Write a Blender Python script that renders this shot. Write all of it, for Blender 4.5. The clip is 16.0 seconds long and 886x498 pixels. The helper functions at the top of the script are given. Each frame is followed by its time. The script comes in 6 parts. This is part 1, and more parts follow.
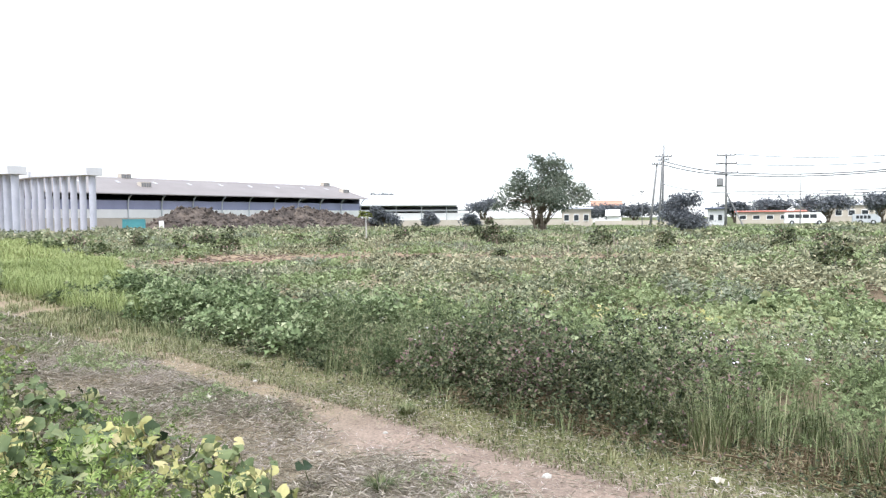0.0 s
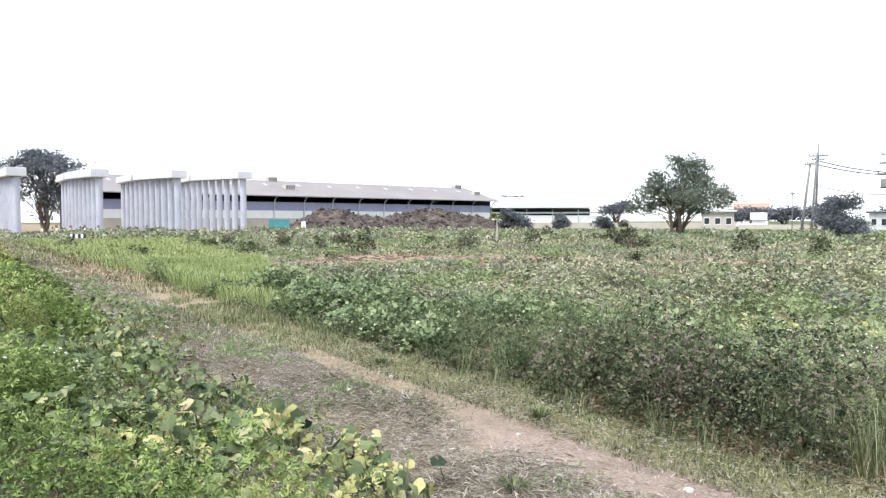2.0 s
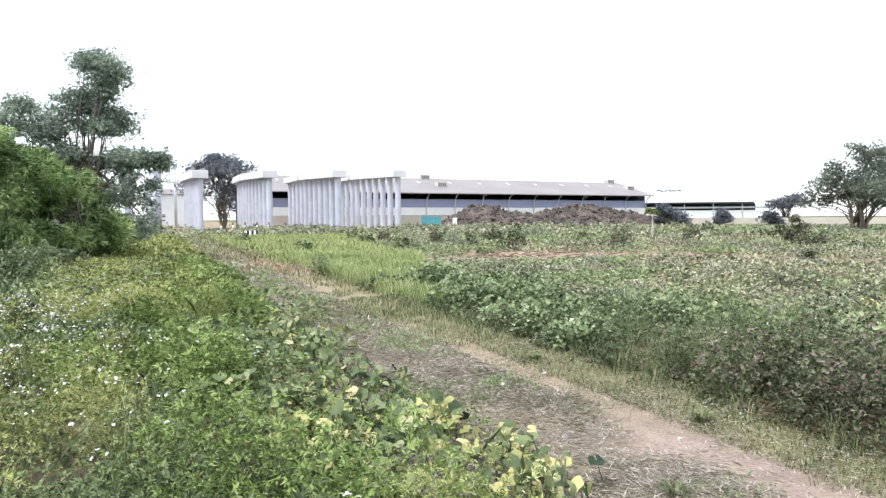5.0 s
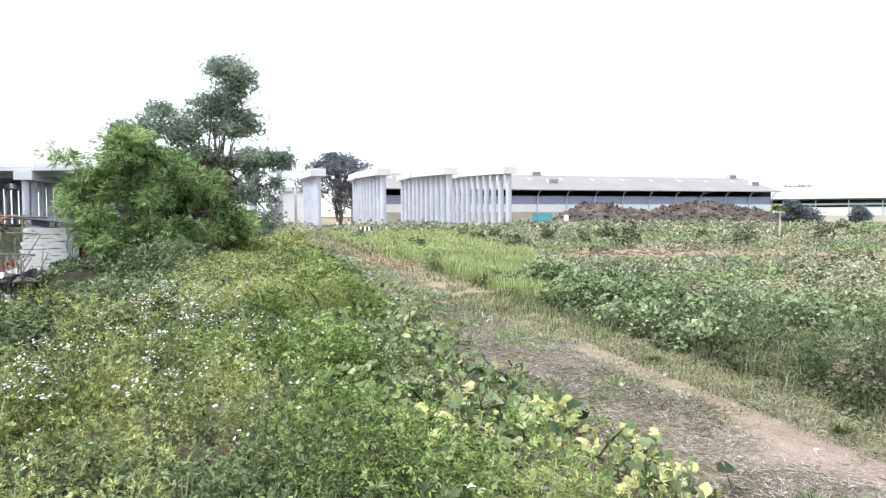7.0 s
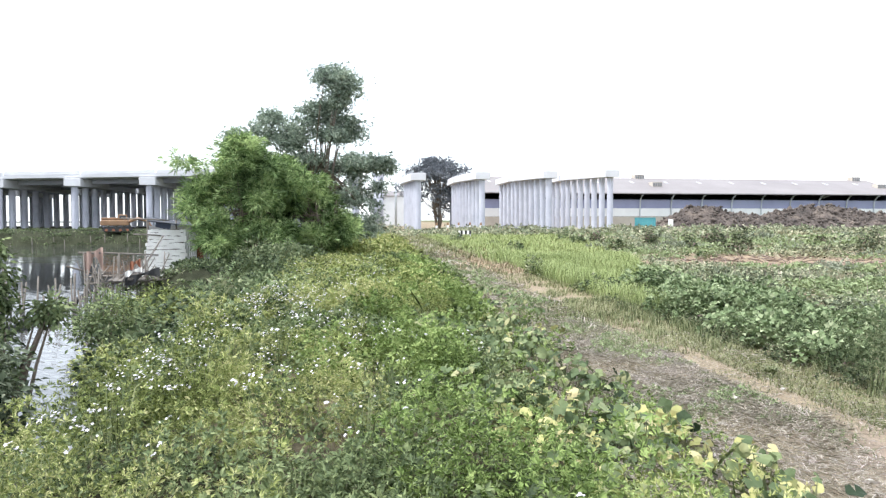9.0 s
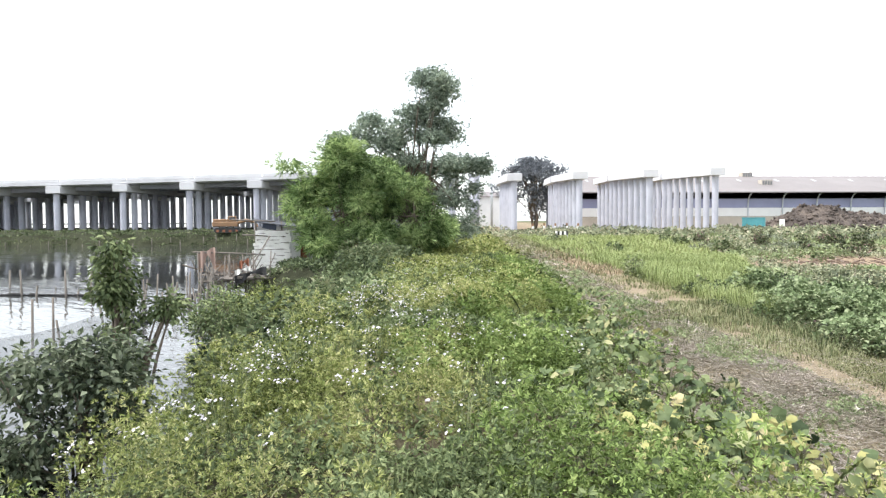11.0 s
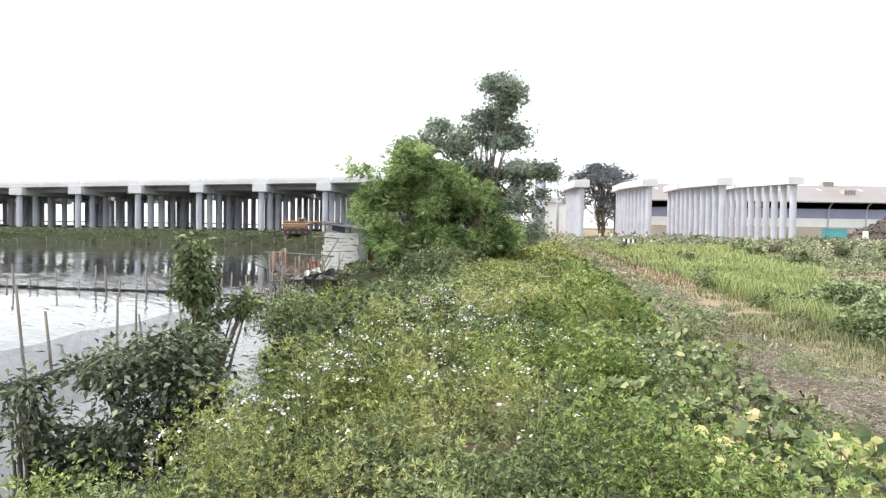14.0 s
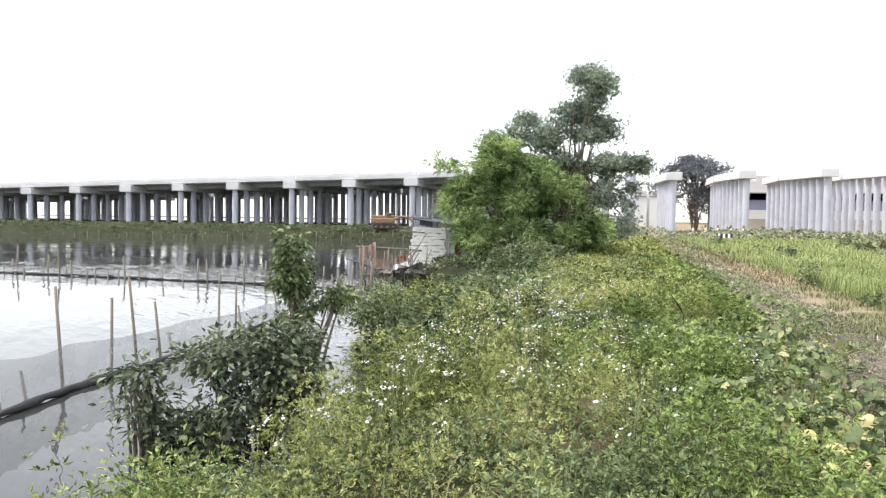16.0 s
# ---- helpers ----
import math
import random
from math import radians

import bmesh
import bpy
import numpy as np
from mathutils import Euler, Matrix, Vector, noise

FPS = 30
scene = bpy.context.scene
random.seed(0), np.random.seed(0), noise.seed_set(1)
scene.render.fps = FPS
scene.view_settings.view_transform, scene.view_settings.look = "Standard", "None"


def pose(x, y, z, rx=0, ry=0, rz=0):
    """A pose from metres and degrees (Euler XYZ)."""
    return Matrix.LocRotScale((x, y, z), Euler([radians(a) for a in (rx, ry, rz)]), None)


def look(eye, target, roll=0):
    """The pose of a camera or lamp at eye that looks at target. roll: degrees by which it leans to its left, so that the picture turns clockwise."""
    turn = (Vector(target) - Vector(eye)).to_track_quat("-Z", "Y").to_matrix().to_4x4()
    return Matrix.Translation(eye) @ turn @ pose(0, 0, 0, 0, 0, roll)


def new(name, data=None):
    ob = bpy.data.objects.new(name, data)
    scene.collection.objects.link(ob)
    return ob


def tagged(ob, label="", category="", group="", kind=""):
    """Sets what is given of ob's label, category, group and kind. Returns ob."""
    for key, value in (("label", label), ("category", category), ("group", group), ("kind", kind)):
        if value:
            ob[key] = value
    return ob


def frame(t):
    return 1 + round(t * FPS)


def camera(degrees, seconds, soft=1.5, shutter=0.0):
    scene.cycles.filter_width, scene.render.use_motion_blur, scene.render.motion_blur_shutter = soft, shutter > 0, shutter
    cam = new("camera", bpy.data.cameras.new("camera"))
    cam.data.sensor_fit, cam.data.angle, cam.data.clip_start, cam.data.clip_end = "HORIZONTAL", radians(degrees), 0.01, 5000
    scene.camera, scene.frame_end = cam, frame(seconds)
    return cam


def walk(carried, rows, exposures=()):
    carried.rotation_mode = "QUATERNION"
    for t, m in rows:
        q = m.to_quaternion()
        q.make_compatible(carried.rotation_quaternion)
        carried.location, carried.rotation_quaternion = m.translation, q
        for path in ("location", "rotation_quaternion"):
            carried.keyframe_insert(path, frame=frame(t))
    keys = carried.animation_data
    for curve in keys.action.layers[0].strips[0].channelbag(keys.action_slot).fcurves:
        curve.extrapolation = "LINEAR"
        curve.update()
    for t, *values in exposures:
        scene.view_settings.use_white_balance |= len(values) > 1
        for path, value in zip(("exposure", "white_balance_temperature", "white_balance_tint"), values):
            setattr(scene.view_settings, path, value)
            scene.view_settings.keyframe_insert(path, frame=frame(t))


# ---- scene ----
cam = camera(64.4, 16.0, soft=1.3)
PATH = [
    (0, (0.068, -0.36, 1.742), (0.065, 1.638, 1.6556), -0.5),
    (0.5, (0.078, -0.39, 1.745), (0.008, 1.607, 1.6526), -0.6),
    (1, (0.062, -0.37, 1.731), (-0.082, 1.623, 1.6426), -0.3),
    (1.5, (0.056, -0.365, 1.733), (-0.174, 1.621, 1.6496), -0.1),
    (2, (0.023, -0.361, 1.731), (-0.346, 1.603, 1.6526), -0.1),
    (2.5, (0.018, -0.357, 1.726), (-0.424, 1.592, 1.6406), -0.4),
    (3, (0.005, -0.364, 1.73), (-0.51, 1.567, 1.6486), -0.3),
    (5.5, (-0.03, -0.429, 1.734), (-0.887, 1.376, 1.6426), -0.3),
    (6, (-0.049, -0.444, 1.732), (-0.998, 1.314, 1.6406), -0.2),
    (6.5, (-0.058, -0.456, 1.732), (-1.069, 1.267, 1.6466), -0.5),
    (7, (-0.073, -0.466, 1.732), (-1.123, 1.233, 1.6376), -0.3),
    (7.5, (-0.094, -0.473, 1.73), (-1.207, 1.186, 1.6396), -0.4),
    (8, (-0.106, -0.494, 1.733), (-1.281, 1.122, 1.6416), -0.2),
    (8.5, (-0.12, -0.493, 1.728), (-1.357, 1.077, 1.6426), -0.1),
    (9, (-0.121, -0.49, 1.728), (-1.397, 1.048, 1.6456), -0.1),
    (9.5, (-0.131, -0.493, 1.719), (-1.472, 0.989, 1.6336), -0.2),
    (10, (-0.135, -0.499, 1.723), (-1.532, 0.93, 1.6366), -0.2),
    (12.5, (-0.144, -0.542, 1.721), (-1.675, 0.744, 1.6456), 0.3),
    (13, (-0.142, -0.557, 1.724), (-1.683, 0.716, 1.6446), 0.9),
    (13.5, (-0.142, -0.58, 1.726), (-1.703, 0.668, 1.6616), 1.0),
    (14, (-0.138, -0.597, 1.727), (-1.728, 0.615, 1.6606), 0.8),
    (14.5, (-0.146, -0.62, 1.726), (-1.781, 0.529, 1.6546), 0.6),
    (15, (-0.155, -0.629, 1.726), (-1.821, 0.475, 1.6546), 0.8),
    (15.5, (-0.154, -0.635, 1.727), (-1.846, 0.429, 1.6496), 0.8),
    (16, (-0.163, -0.649, 1.728), (-1.887, 0.361, 1.6426), 0.7),
]
walk(cam, [(t, look(eye, target, roll)) for t, eye, target, roll in PATH],
     [(0, 0.5, 6250, 10), (5.5, 0.58, 6250, 10), (7.5, 0.7, 6200, 9), (9.5, 0.7, 6250, 9), (12.5, 0.6, 6720, 9), (16, 0.6, 6720, 10)])

# ---- world and sun: bright overcast ----
world = bpy.data.worlds.new("overcast_sky")
scene.world = world
world.use_nodes = True
wn, wl = world.node_tree.nodes, world.node_tree.links
wn.clear()
sky = wn.new("ShaderNodeTexSky")
sky.sky_type, sky.sun_disc = "NISHITA", False
sky.sun_elevation, sky.sun_rotation = radians(58), radians(200)
b_sky, b_cloud, b_add, w_out = wn.new("ShaderNodeBackground"), wn.new("ShaderNodeBackground"), wn.new("ShaderNodeAddShader"), wn.new("ShaderNodeOutputWorld")
b_sky.inputs[1].default_value = 0.05
b_cloud.inputs[0].default_value = (0.95, 0.965, 1.0, 1)
b_cloud.inputs[1].default_value = 1.05
wl.new(sky.outputs[0], b_sky.inputs[0])
wl.new(b_sky.outputs[0], b_add.inputs[0])
wl.new(b_cloud.outputs[0], b_add.inputs[1])
wl.new(b_add.outputs[0], w_out.inputs[0])
sun = new("sun", bpy.data.lights.new("sun", "SUN"))
sun.data.energy, sun.data.angle, sun.data.color = 2.9, radians(20), (1.0, 0.97, 0.93)
sun.matrix_world = look((0, 0, 60), (18, 34, 0))

# ---- frames of reference ----
R2 = math.sqrt(0.5)
RNG = np.random.default_rng(7)


def xy(s, l):
    """s runs along the dyke path, l across it (towards the field)."""
    return (l - s) * R2, (l + s) * R2


AX_N = Vector((-math.sin(radians(46.2)), math.cos(radians(46.2)), 0))
AX_A = Vector((-math.cos(radians(46.2)), -math.sin(radians(46.2)), 0))


def via(a, d, z=0.0):
    """a along the viaduct (leftwards), d across it, away from the dyke."""
    p = AX_N * d + AX_A * a
    return Vector((p.x, p.y, z))


def polar(bearing, dist, z=0.0):
    """Bearing in degrees, anticlockwise from straight ahead."""
    b = radians(bearing)
    return Vector((-math.sin(b) * dist, math.cos(b) * dist, z))


WATER = -0.7


def smooth(x, a, b):
    k = np.clip((x - a) / (b - a), 0, 1)
    return k * k * (3 - 2 * k)


def wave(x, y, f, seed=0.0):
    return (np.sin(x * f + seed) * np.cos(y * f * 1.13 - seed * 1.7) + 0.6 * np.sin((x + y) * f * 1.9 + seed * 3.1) * np.cos((x - y) * f * 1.47 + seed)) / 1.6


def height(s, l):
    s, l = np.asarray(s, float), np.asarray(l, float)
    z = 0.05 * wave(s, l, 0.55, 1.0) + 0.03 * wave(s, l, 1.7, 2.0)
    z = z * (1 - 0.6 * smooth(l, 1.4, 1.9) * (1 - smooth(l, 4.4, 5.0)))
    mound = 0.2 * smooth(-l, -1.7, 0.6)
    wide = 4.6 * smooth(s, 18, 24) * (1 - smooth(s, 38, 48))
    bank = smooth(-l - wide, 1.95 + 0.2 * wave(s, s, 0.5), 6.2)
    pond = bank * (1 - smooth(s, 69.5, 73.5))
    beyond = smooth(-l, 30, 40) * smooth(s, 150, 160)
    shore = 0.5 * bank * smooth(s, 70, 76)
    return z + mound * (1 - pond) + shore * (1 - beyond) - 2.0 * pond - 2.4 * beyond


# ---- materials ----
def mat(name):
    m = bpy.data.materials.new(name)
    m.use_nodes = True
    n, k = m.node_tree.nodes, m.node_tree.links
    return m, n, k, n["Principled BSDF"]


def ramp(n, stops):
    r = n.new("ShaderNodeValToRGB")
    e = r.color_ramp.elements
    e[0].position, e[0].color = stops[0][0], (*stops[0][1], 1)
    e[1].position, e[1].color = stops[-1][0], (*stops[-1][1], 1)
    for p, c in stops[1:-1]:
        x = e.new(p)
        x.color = (*c, 1)
    return r


def noise_node(n, k, scale, detail=4.0, coord=None, rough=0.6):
    t = n.new("ShaderNodeTexNoise")
    t.inputs["Scale"].default_value, t.inputs["Detail"].default_value, t.inputs["Roughness"].default_value = scale, detail, rough
    if coord is None:
        coord = n.new("ShaderNodeNewGeometry").outputs["Position"]
    k.new(coord, t.inputs["Vector"])
    return t


def mix_rgb(n, k, fac, a, b, mode="MIX"):
    m = n.new("ShaderNodeMix")
    m.data_type, m.blend_type = "RGBA", mode
    for value, socket in ((fac, m.inputs[0]), (a, m.inputs[6]), (b, m.inputs[7])):
        if isinstance(value, (int, float)):
            socket.default_value = value
        elif isinstance(value, tuple):
            socket.default_value = (*value, 1)
        else:
            k.new(value, socket)
    return m.outputs[2]


def surface(name, stops, scale=3.0, rough=0.8, metal=0.0, bump=0.3, fine=40.0, spread=0.35):
    """A plain surface with variation at two scales and fine relief."""
    m, n, k, p = mat(name)
    big, small = noise_node(n, k, scale), noise_node(n, k, fine, 5)
    fac = n.new("ShaderNodeMath")
    fac.operation, fac.use_clamp = "MULTIPLY_ADD", True
    k.new(small.outputs[0], fac.inputs[0])
    fac.inputs[1].default_value = spread
    sub = n.new("ShaderNodeMath")
    sub.operation = "SUBTRACT"
    k.new(big.outputs[0], sub.inputs[0])
    sub.inputs[1].default_value = spread * 0.5
    k.new(sub.outputs[0], fac.inputs[2])
    r = ramp(n, stops)
    k.new(fac.outputs[0], r.inputs[0])
    k.new(r.outputs[0], p.inputs["Base Color"])
    p.inputs["Roughness"].default_value, p.inputs["Metallic"].default_value = rough, metal
    b = n.new("ShaderNodeBump")
    b.inputs["Strength"].default_value, b.inputs["Distance"].default_value = bump, 0.02
    k.new(small.outputs[0], b.inputs["Height"])
    k.new(b.outputs[0], p.inputs["Normal"])
    return m


def foliage(name, stops, patch=0.5, clear=0.16, rough=0.55, drift=1.2, leafy=0.75):
    """Leaves: tone drifting in patches and from clump to clump, a little from leaf to leaf, letting some light through."""
    m, n, k, p = mat(name)
    geo = n.new("ShaderNodeNewGeometry")
    r = ramp(n, [(q, (c[0] * w, c[1] * 0.93 * w, c[2] * 1.42 * w)) for (q, c), w in zip(stops, [0.6] + [1.04] * len(stops))])

    def add(source, gain, rest):
        x = n.new("ShaderNodeMath")
        x.operation = "MULTIPLY_ADD"
        k.new(source, x.inputs[0])
        x.inputs[1].default_value = gain
        if isinstance(rest, float):
            x.inputs[2].default_value = rest
        else:
            k.new(rest, x.inputs[2])
        return x.outputs[0]

    big = noise_node(n, k, patch, 3, geo.outputs["Position"])
    mid = noise_node(n, k, patch * 4.5, 2, geo.outputs["Position"])
    tone = add(geo.outputs["Random Per Island"], leafy, 0.5 - 0.5 * leafy - 0.5 * drift - 0.35)
    tone = add(mid.outputs[0], 0.7, add(big.outputs[0], drift, tone))
    k.new(tone, r.inputs[0])
    k.new(r.outputs[0], p.inputs["Base Color"])
    p.inputs["Roughness"].default_value = rough
    p.inputs["Specular IOR Level"].default_value = 0.15
    t, mx = n.new("ShaderNodeBsdfTranslucent"), n.new("ShaderNodeMixShader")
    k.new(r.outputs[0], t.inputs[0])
    mx.inputs[0].default_value = clear
    k.new(p.outputs[0], mx.inputs[1])
    k.new(t.outputs[0], mx.inputs[2])
    k.new(mx.outputs[0], n["Material Output"].inputs[0])
    return m


M_WEED = foliage("weed_leaves", [(0.0, (0.05, 0.072, 0.015)), (0.35, (0.17, 0.228, 0.042)), (0.7, (0.33, 0.385, 0.09)), (1.0, (0.5, 0.52, 0.17))], drift=1.5, clear=0.13)
M_HERB = foliage("dark_herb_leaves", [(0.0, (0.045, 0.07, 0.02)), (0.5, (0.13, 0.185, 0.055)), (1.0, (0.29, 0.36, 0.11))], patch=1.3, drift=1.4)
M_FIELD = foliage("field_leaves", [(0.0, (0.055, 0.075, 0.033)), (0.4, (0.21, 0.26, 0.105)), (0.75, (0.36, 0.4, 0.17)), (1.0, (0.46, 0.45, 0.22))], patch=0.25, drift=1.5)
M_DARK = foliage("bramble_leaves", [(0.0, (0.03, 0.045, 0.018)), (0.45, (0.085, 0.115, 0.04)), (0.8, (0.19, 0.22, 0.08)), (1.0, (0.24, 0.16, 0.11))], patch=0.9, clear=0.1, leafy=0.9)
M_EDGE = foliage("edge_weed_leaves", [(0.0, (0.03, 0.05, 0.018)), (0.45, (0.1, 0.145, 0.045)), (0.8, (0.2, 0.255, 0.085)), (1.0, (0.32, 0.35, 0.14))], patch=0.8, drift=1.4)
M_SHRUB = foliage("shrub_leaves", [(0.0, (0.04, 0.062, 0.025)), (0.5, (0.115, 0.155, 0.06)), (1.0, (0.3, 0.35, 0.16))], patch=1.6, drift=1.5)
M_PUMPKIN = foliage("pumpkin_leaves", [(0.0, (0.05, 0.085, 0.03)), (0.4, (0.115, 0.165, 0.05)), (0.75, (0.22, 0.275, 0.085)), (1.0, (0.37, 0.385, 0.135))], patch=1.1, leafy=0.8)
M_GRASS = foliage("bright_grass", [(0.0, (0.2, 0.27, 0.06)), (0.5, (0.26, 0.345, 0.085)), (1.0, (0.36, 0.42, 0.13))], patch=0.25)
M_TALL = foliage("tall_grass", [(0.0, (0.07, 0.1, 0.028)), (0.5, (0.155, 0.205, 0.06)), (1.0, (0.32, 0.34, 0.13))], patch=0.8, leafy=0.9)
M_STRAW = foliage("cut_dry_grass", [(0.0, (0.36, 0.34, 0.17)), (0.35, (0.44, 0.43, 0.225)), (0.7, (0.55, 0.54, 0.31)), (1.0, (0.66, 0.63, 0.41))], patch=0.8, clear=0.12, leafy=0.8)
M_TURF = foliage("short_turf", [(0.0, (0.09, 0.12, 0.033)), (0.5, (0.2, 0.235, 0.072)), (1.0, (0.36, 0.36, 0.15))], patch=0.7)
M_STALK = foliage("dry_stalks", [(0.0, (0.2, 0.155, 0.085)), (0.6, (0.33, 0.28, 0.16)), (1.0, (0.46, 0.41, 0.24))], patch=0.5, clear=0.1)
M_PETAL = foliage("white_petals", [(0.0, (0.74, 0.77, 0.52)), (1.0, (0.86, 0.88, 0.64))], clear=0.2)
M_LUSH = foliage("lush_leaves", [(0.0, (0.05, 0.09, 0.015)), (0.45, (0.165, 0.255, 0.047)), (1.0, (0.35, 0.45, 0.11))], patch=0.9, clear=0.14)
M_KUDZU = foliage("edge_vine_leaves", [(0.0, (0.06, 0.1, 0.028)), (0.5, (0.19, 0.27, 0.085)), (1.0, (0.4, 0.47, 0.19))], patch=0.7, leafy=0.7)
M_FRESH = foliage("fresh_leaves", [(0.0, (0.07, 0.1, 0.033)), (0.5, (0.235, 0.315, 0.1)), (1.0, (0.39, 0.46, 0.175))], patch=0.3, leafy=0.5)
M_OLIVE = foliage("withered_leaves", [(0.0, (0.07, 0.08, 0.035)), (0.45, (0.26, 0.29, 0.12)), (0.8, (0.42, 0.44, 0.19)), (1.0, (0.5, 0.48, 0.23))], patch=0.3)
M_GREYGREEN = foliage("blue_grey_leaves", [(0.0, (0.07, 0.09, 0.04)), (0.5, (0.21, 0.255, 0.115)), (1.0, (0.36, 0.41, 0.205))], patch=0.3, leafy=0.5)
M_YELLOW = foliage("yellowed_leaves", [(0.0, (0.3, 0.34, 0.085)), (0.5, (0.42, 0.44, 0.12)), (1.0, (0.56, 0.52, 0.19))], patch=1.2, leafy=0.9)
M_PARCHED = foliage("parched_grass", [(0.0, (0.2, 0.165, 0.07)), (0.5, (0.35, 0.29, 0.125)), (1.0, (0.5, 0.44, 0.21))], patch=0.4)
M_GREYTREE = foliage("grey_green_tree_leaves", [(0.0, (0.08, 0.115, 0.06)), (0.5, (0.16, 0.21, 0.105)), (1.0, (0.32, 0.37, 0.19))], patch=0.35, clear=0.35)
M_TREE = foliage("tree_leaves", [(0.0, (0.15, 0.21, 0.11)), (0.5, (0.28, 0.37, 0.19)), (1.0, (0.52, 0.61, 0.32))], patch=0.6, clear=0.42)
M_LEUC = foliage("feathery_leaves", [(0.0, (0.075, 0.13, 0.032)), (0.4, (0.19, 0.31, 0.08)), (1.0, (0.56, 0.72, 0.22))], patch=0.9, drift=2.2, clear=0.34)
# Lightened and greyed: distance haze is put into this leaf colour.
M_FAR = foliage("hazed_far_leaves", [(0.0, (0.12, 0.145, 0.105)), (1.0, (0.26, 0.3, 0.215))], patch=0.2, clear=0.3)
M_BARK = surface("bark", [(0.2, (0.1, 0.075, 0.055)), (0.8, (0.23, 0.19, 0.15))], 4, 0.9, bump=0.6)
M_CONC = surface("concrete", [(0.2, (0.36, 0.37, 0.43)), (0.5, (0.46, 0.47, 0.535)), (0.85, (0.54, 0.55, 0.61))], 0.6, 0.85, bump=0.15, fine=9.0)
M_CAP = surface("cast_concrete", [(0.2, (0.54, 0.54, 0.56)), (0.8, (0.66, 0.66, 0.67))], 0.5, 0.85, bump=0.15, fine=9.0)
M_ROOF = surface("weathered_roof_sheet", [(0.2, (0.2, 0.18, 0.178)), (0.8, (0.27, 0.248, 0.245))], 0.15, 0.7, bump=0.1, fine=2.0)
M_ROOFW = surface("white_roof_sheet", [(0.2, (0.45, 0.46, 0.48)), (0.8, (0.56, 0.57, 0.585))], 0.12, 0.55, bump=0.05, fine=2.0)
M_BLUE = surface("blue_grey_cladding", [(0.2, (0.24, 0.25, 0.38)), (0.8, (0.31, 0.325, 0.47))], 0.2, 0.6, bump=0.1, fine=3.0)
M_WHITE = surface("white_wall_paint", [(0.2, (0.7, 0.7, 0.7)), (0.8, (0.83, 0.83, 0.82))], 0.3, 0.7, bump=0.08, fine=4.0)
M_BEIGE = surface("beige_render", [(0.2, (0.42, 0.37, 0.31)), (0.8, (0.55, 0.5, 0.43))], 0.4, 0.85, bump=0.1, fine=4.0)
# Near black for shade inside the sheds; also the hut's dark roof sheet.
M_DARKIN = surface("interior_shade_and_dark_sheet", [(0.2, (0.03, 0.033, 0.045)), (0.8, (0.07, 0.075, 0.09))], 0.3, 0.7)
M_STEEL = surface("painted_steel", [(0.2, (0.42, 0.44, 0.47)), (0.8, (0.56, 0.58, 0.6))], 1.0, 0.5, 0.3)
M_TEAL = surface("teal_paint", [(0.2, (0.06, 0.26, 0.3)), (0.8, (0.1, 0.34, 0.37))], 0.8, 0.5)
M_RED = surface("red_paint", [(0.2, (0.42, 0.12, 0.09)), (0.8, (0.52, 0.18, 0.13))], 0.8, 0.5)
M_ORANGE = surface("faded_orange_paint", [(0.2, (0.2, 0.11, 0.055)), (0.8, (0.32, 0.19, 0.1))], 1.5, 0.6)
M_RUBBER = surface("black_rubber", [(0.2, (0.02, 0.02, 0.02)), (0.8, (0.045, 0.045, 0.045))], 3, 0.8)
M_GLASSD = surface("dark_window_glass", [(0.2, (0.02, 0.025, 0.03)), (0.8, (0.045, 0.05, 0.06))], 0.5, 0.12, bump=0.0)
M_BAMBOO = surface("weathered_bamboo", [(0.2, (0.1, 0.087, 0.072)), (0.8, (0.25, 0.22, 0.19))], 2.5, 0.8, bump=0.4)
M_WOVEN = surface("bleached_woven_bamboo", [(0.2, (0.7, 0.68, 0.64)), (0.8, (0.9, 0.89, 0.86))], 3.0, 0.8, bump=0.4)
M_ZINC = surface("corrugated_zinc", [(0.15, (0.36, 0.35, 0.33)), (0.6, (0.58, 0.58, 0.58)), (0.9, (0.7, 0.7, 0.71))], 1.6, 0.6, 0.15)
M_RUST = surface("rusty_sheet", [(0.2, (0.2, 0.075, 0.04)), (0.8, (0.36, 0.15, 0.085))], 2.0, 0.85)
M_TARP = surface("dark_blue_tarpaulin", [(0.2, (0.035, 0.045, 0.08)), (0.8, (0.07, 0.09, 0.14))], 2.0, 0.55)
M_FLOAT = surface("black_net_rope", [(0.2, (0.018, 0.018, 0.02)), (0.8, (0.05, 0.05, 0.05))], 5.0, 0.8)
M_POLE = surface("aged_pole_concrete", [(0.2, (0.17, 0.17, 0.175)), (0.8, (0.27, 0.27, 0.27))], 1.0, 0.85)
M_WIRE = surface("cable", [(0.2, (0.03, 0.03, 0.035)), (0.8, (0.06, 0.06, 0.065))], 5.0, 0.6)
M_SPOIL = surface("spoil_heap_earth", [(0.25, (0.03, 0.025, 0.022)), (0.5, (0.085, 0.068, 0.058)), (0.75, (0.18, 0.145, 0.12))], 0.5, 0.95, bump=1.0, fine=3.0)
M_ROOFT = surface("orange_roof_tile", [(0.2, (0.36, 0.2, 0.14)), (0.8, (0.5, 0.3, 0.22))], 0.4, 0.8)
M_PINKNET = surface("pinkish_net", [(0.2, (0.3, 0.2, 0.16)), (0.8, (0.45, 0.33, 0.28))], 6, 0.9)
M_PAPER = surface("litter_paper", [(0.2, (0.42, 0.38, 0.3)), (0.8, (0.6, 0.56, 0.48))], 9, 0.7)
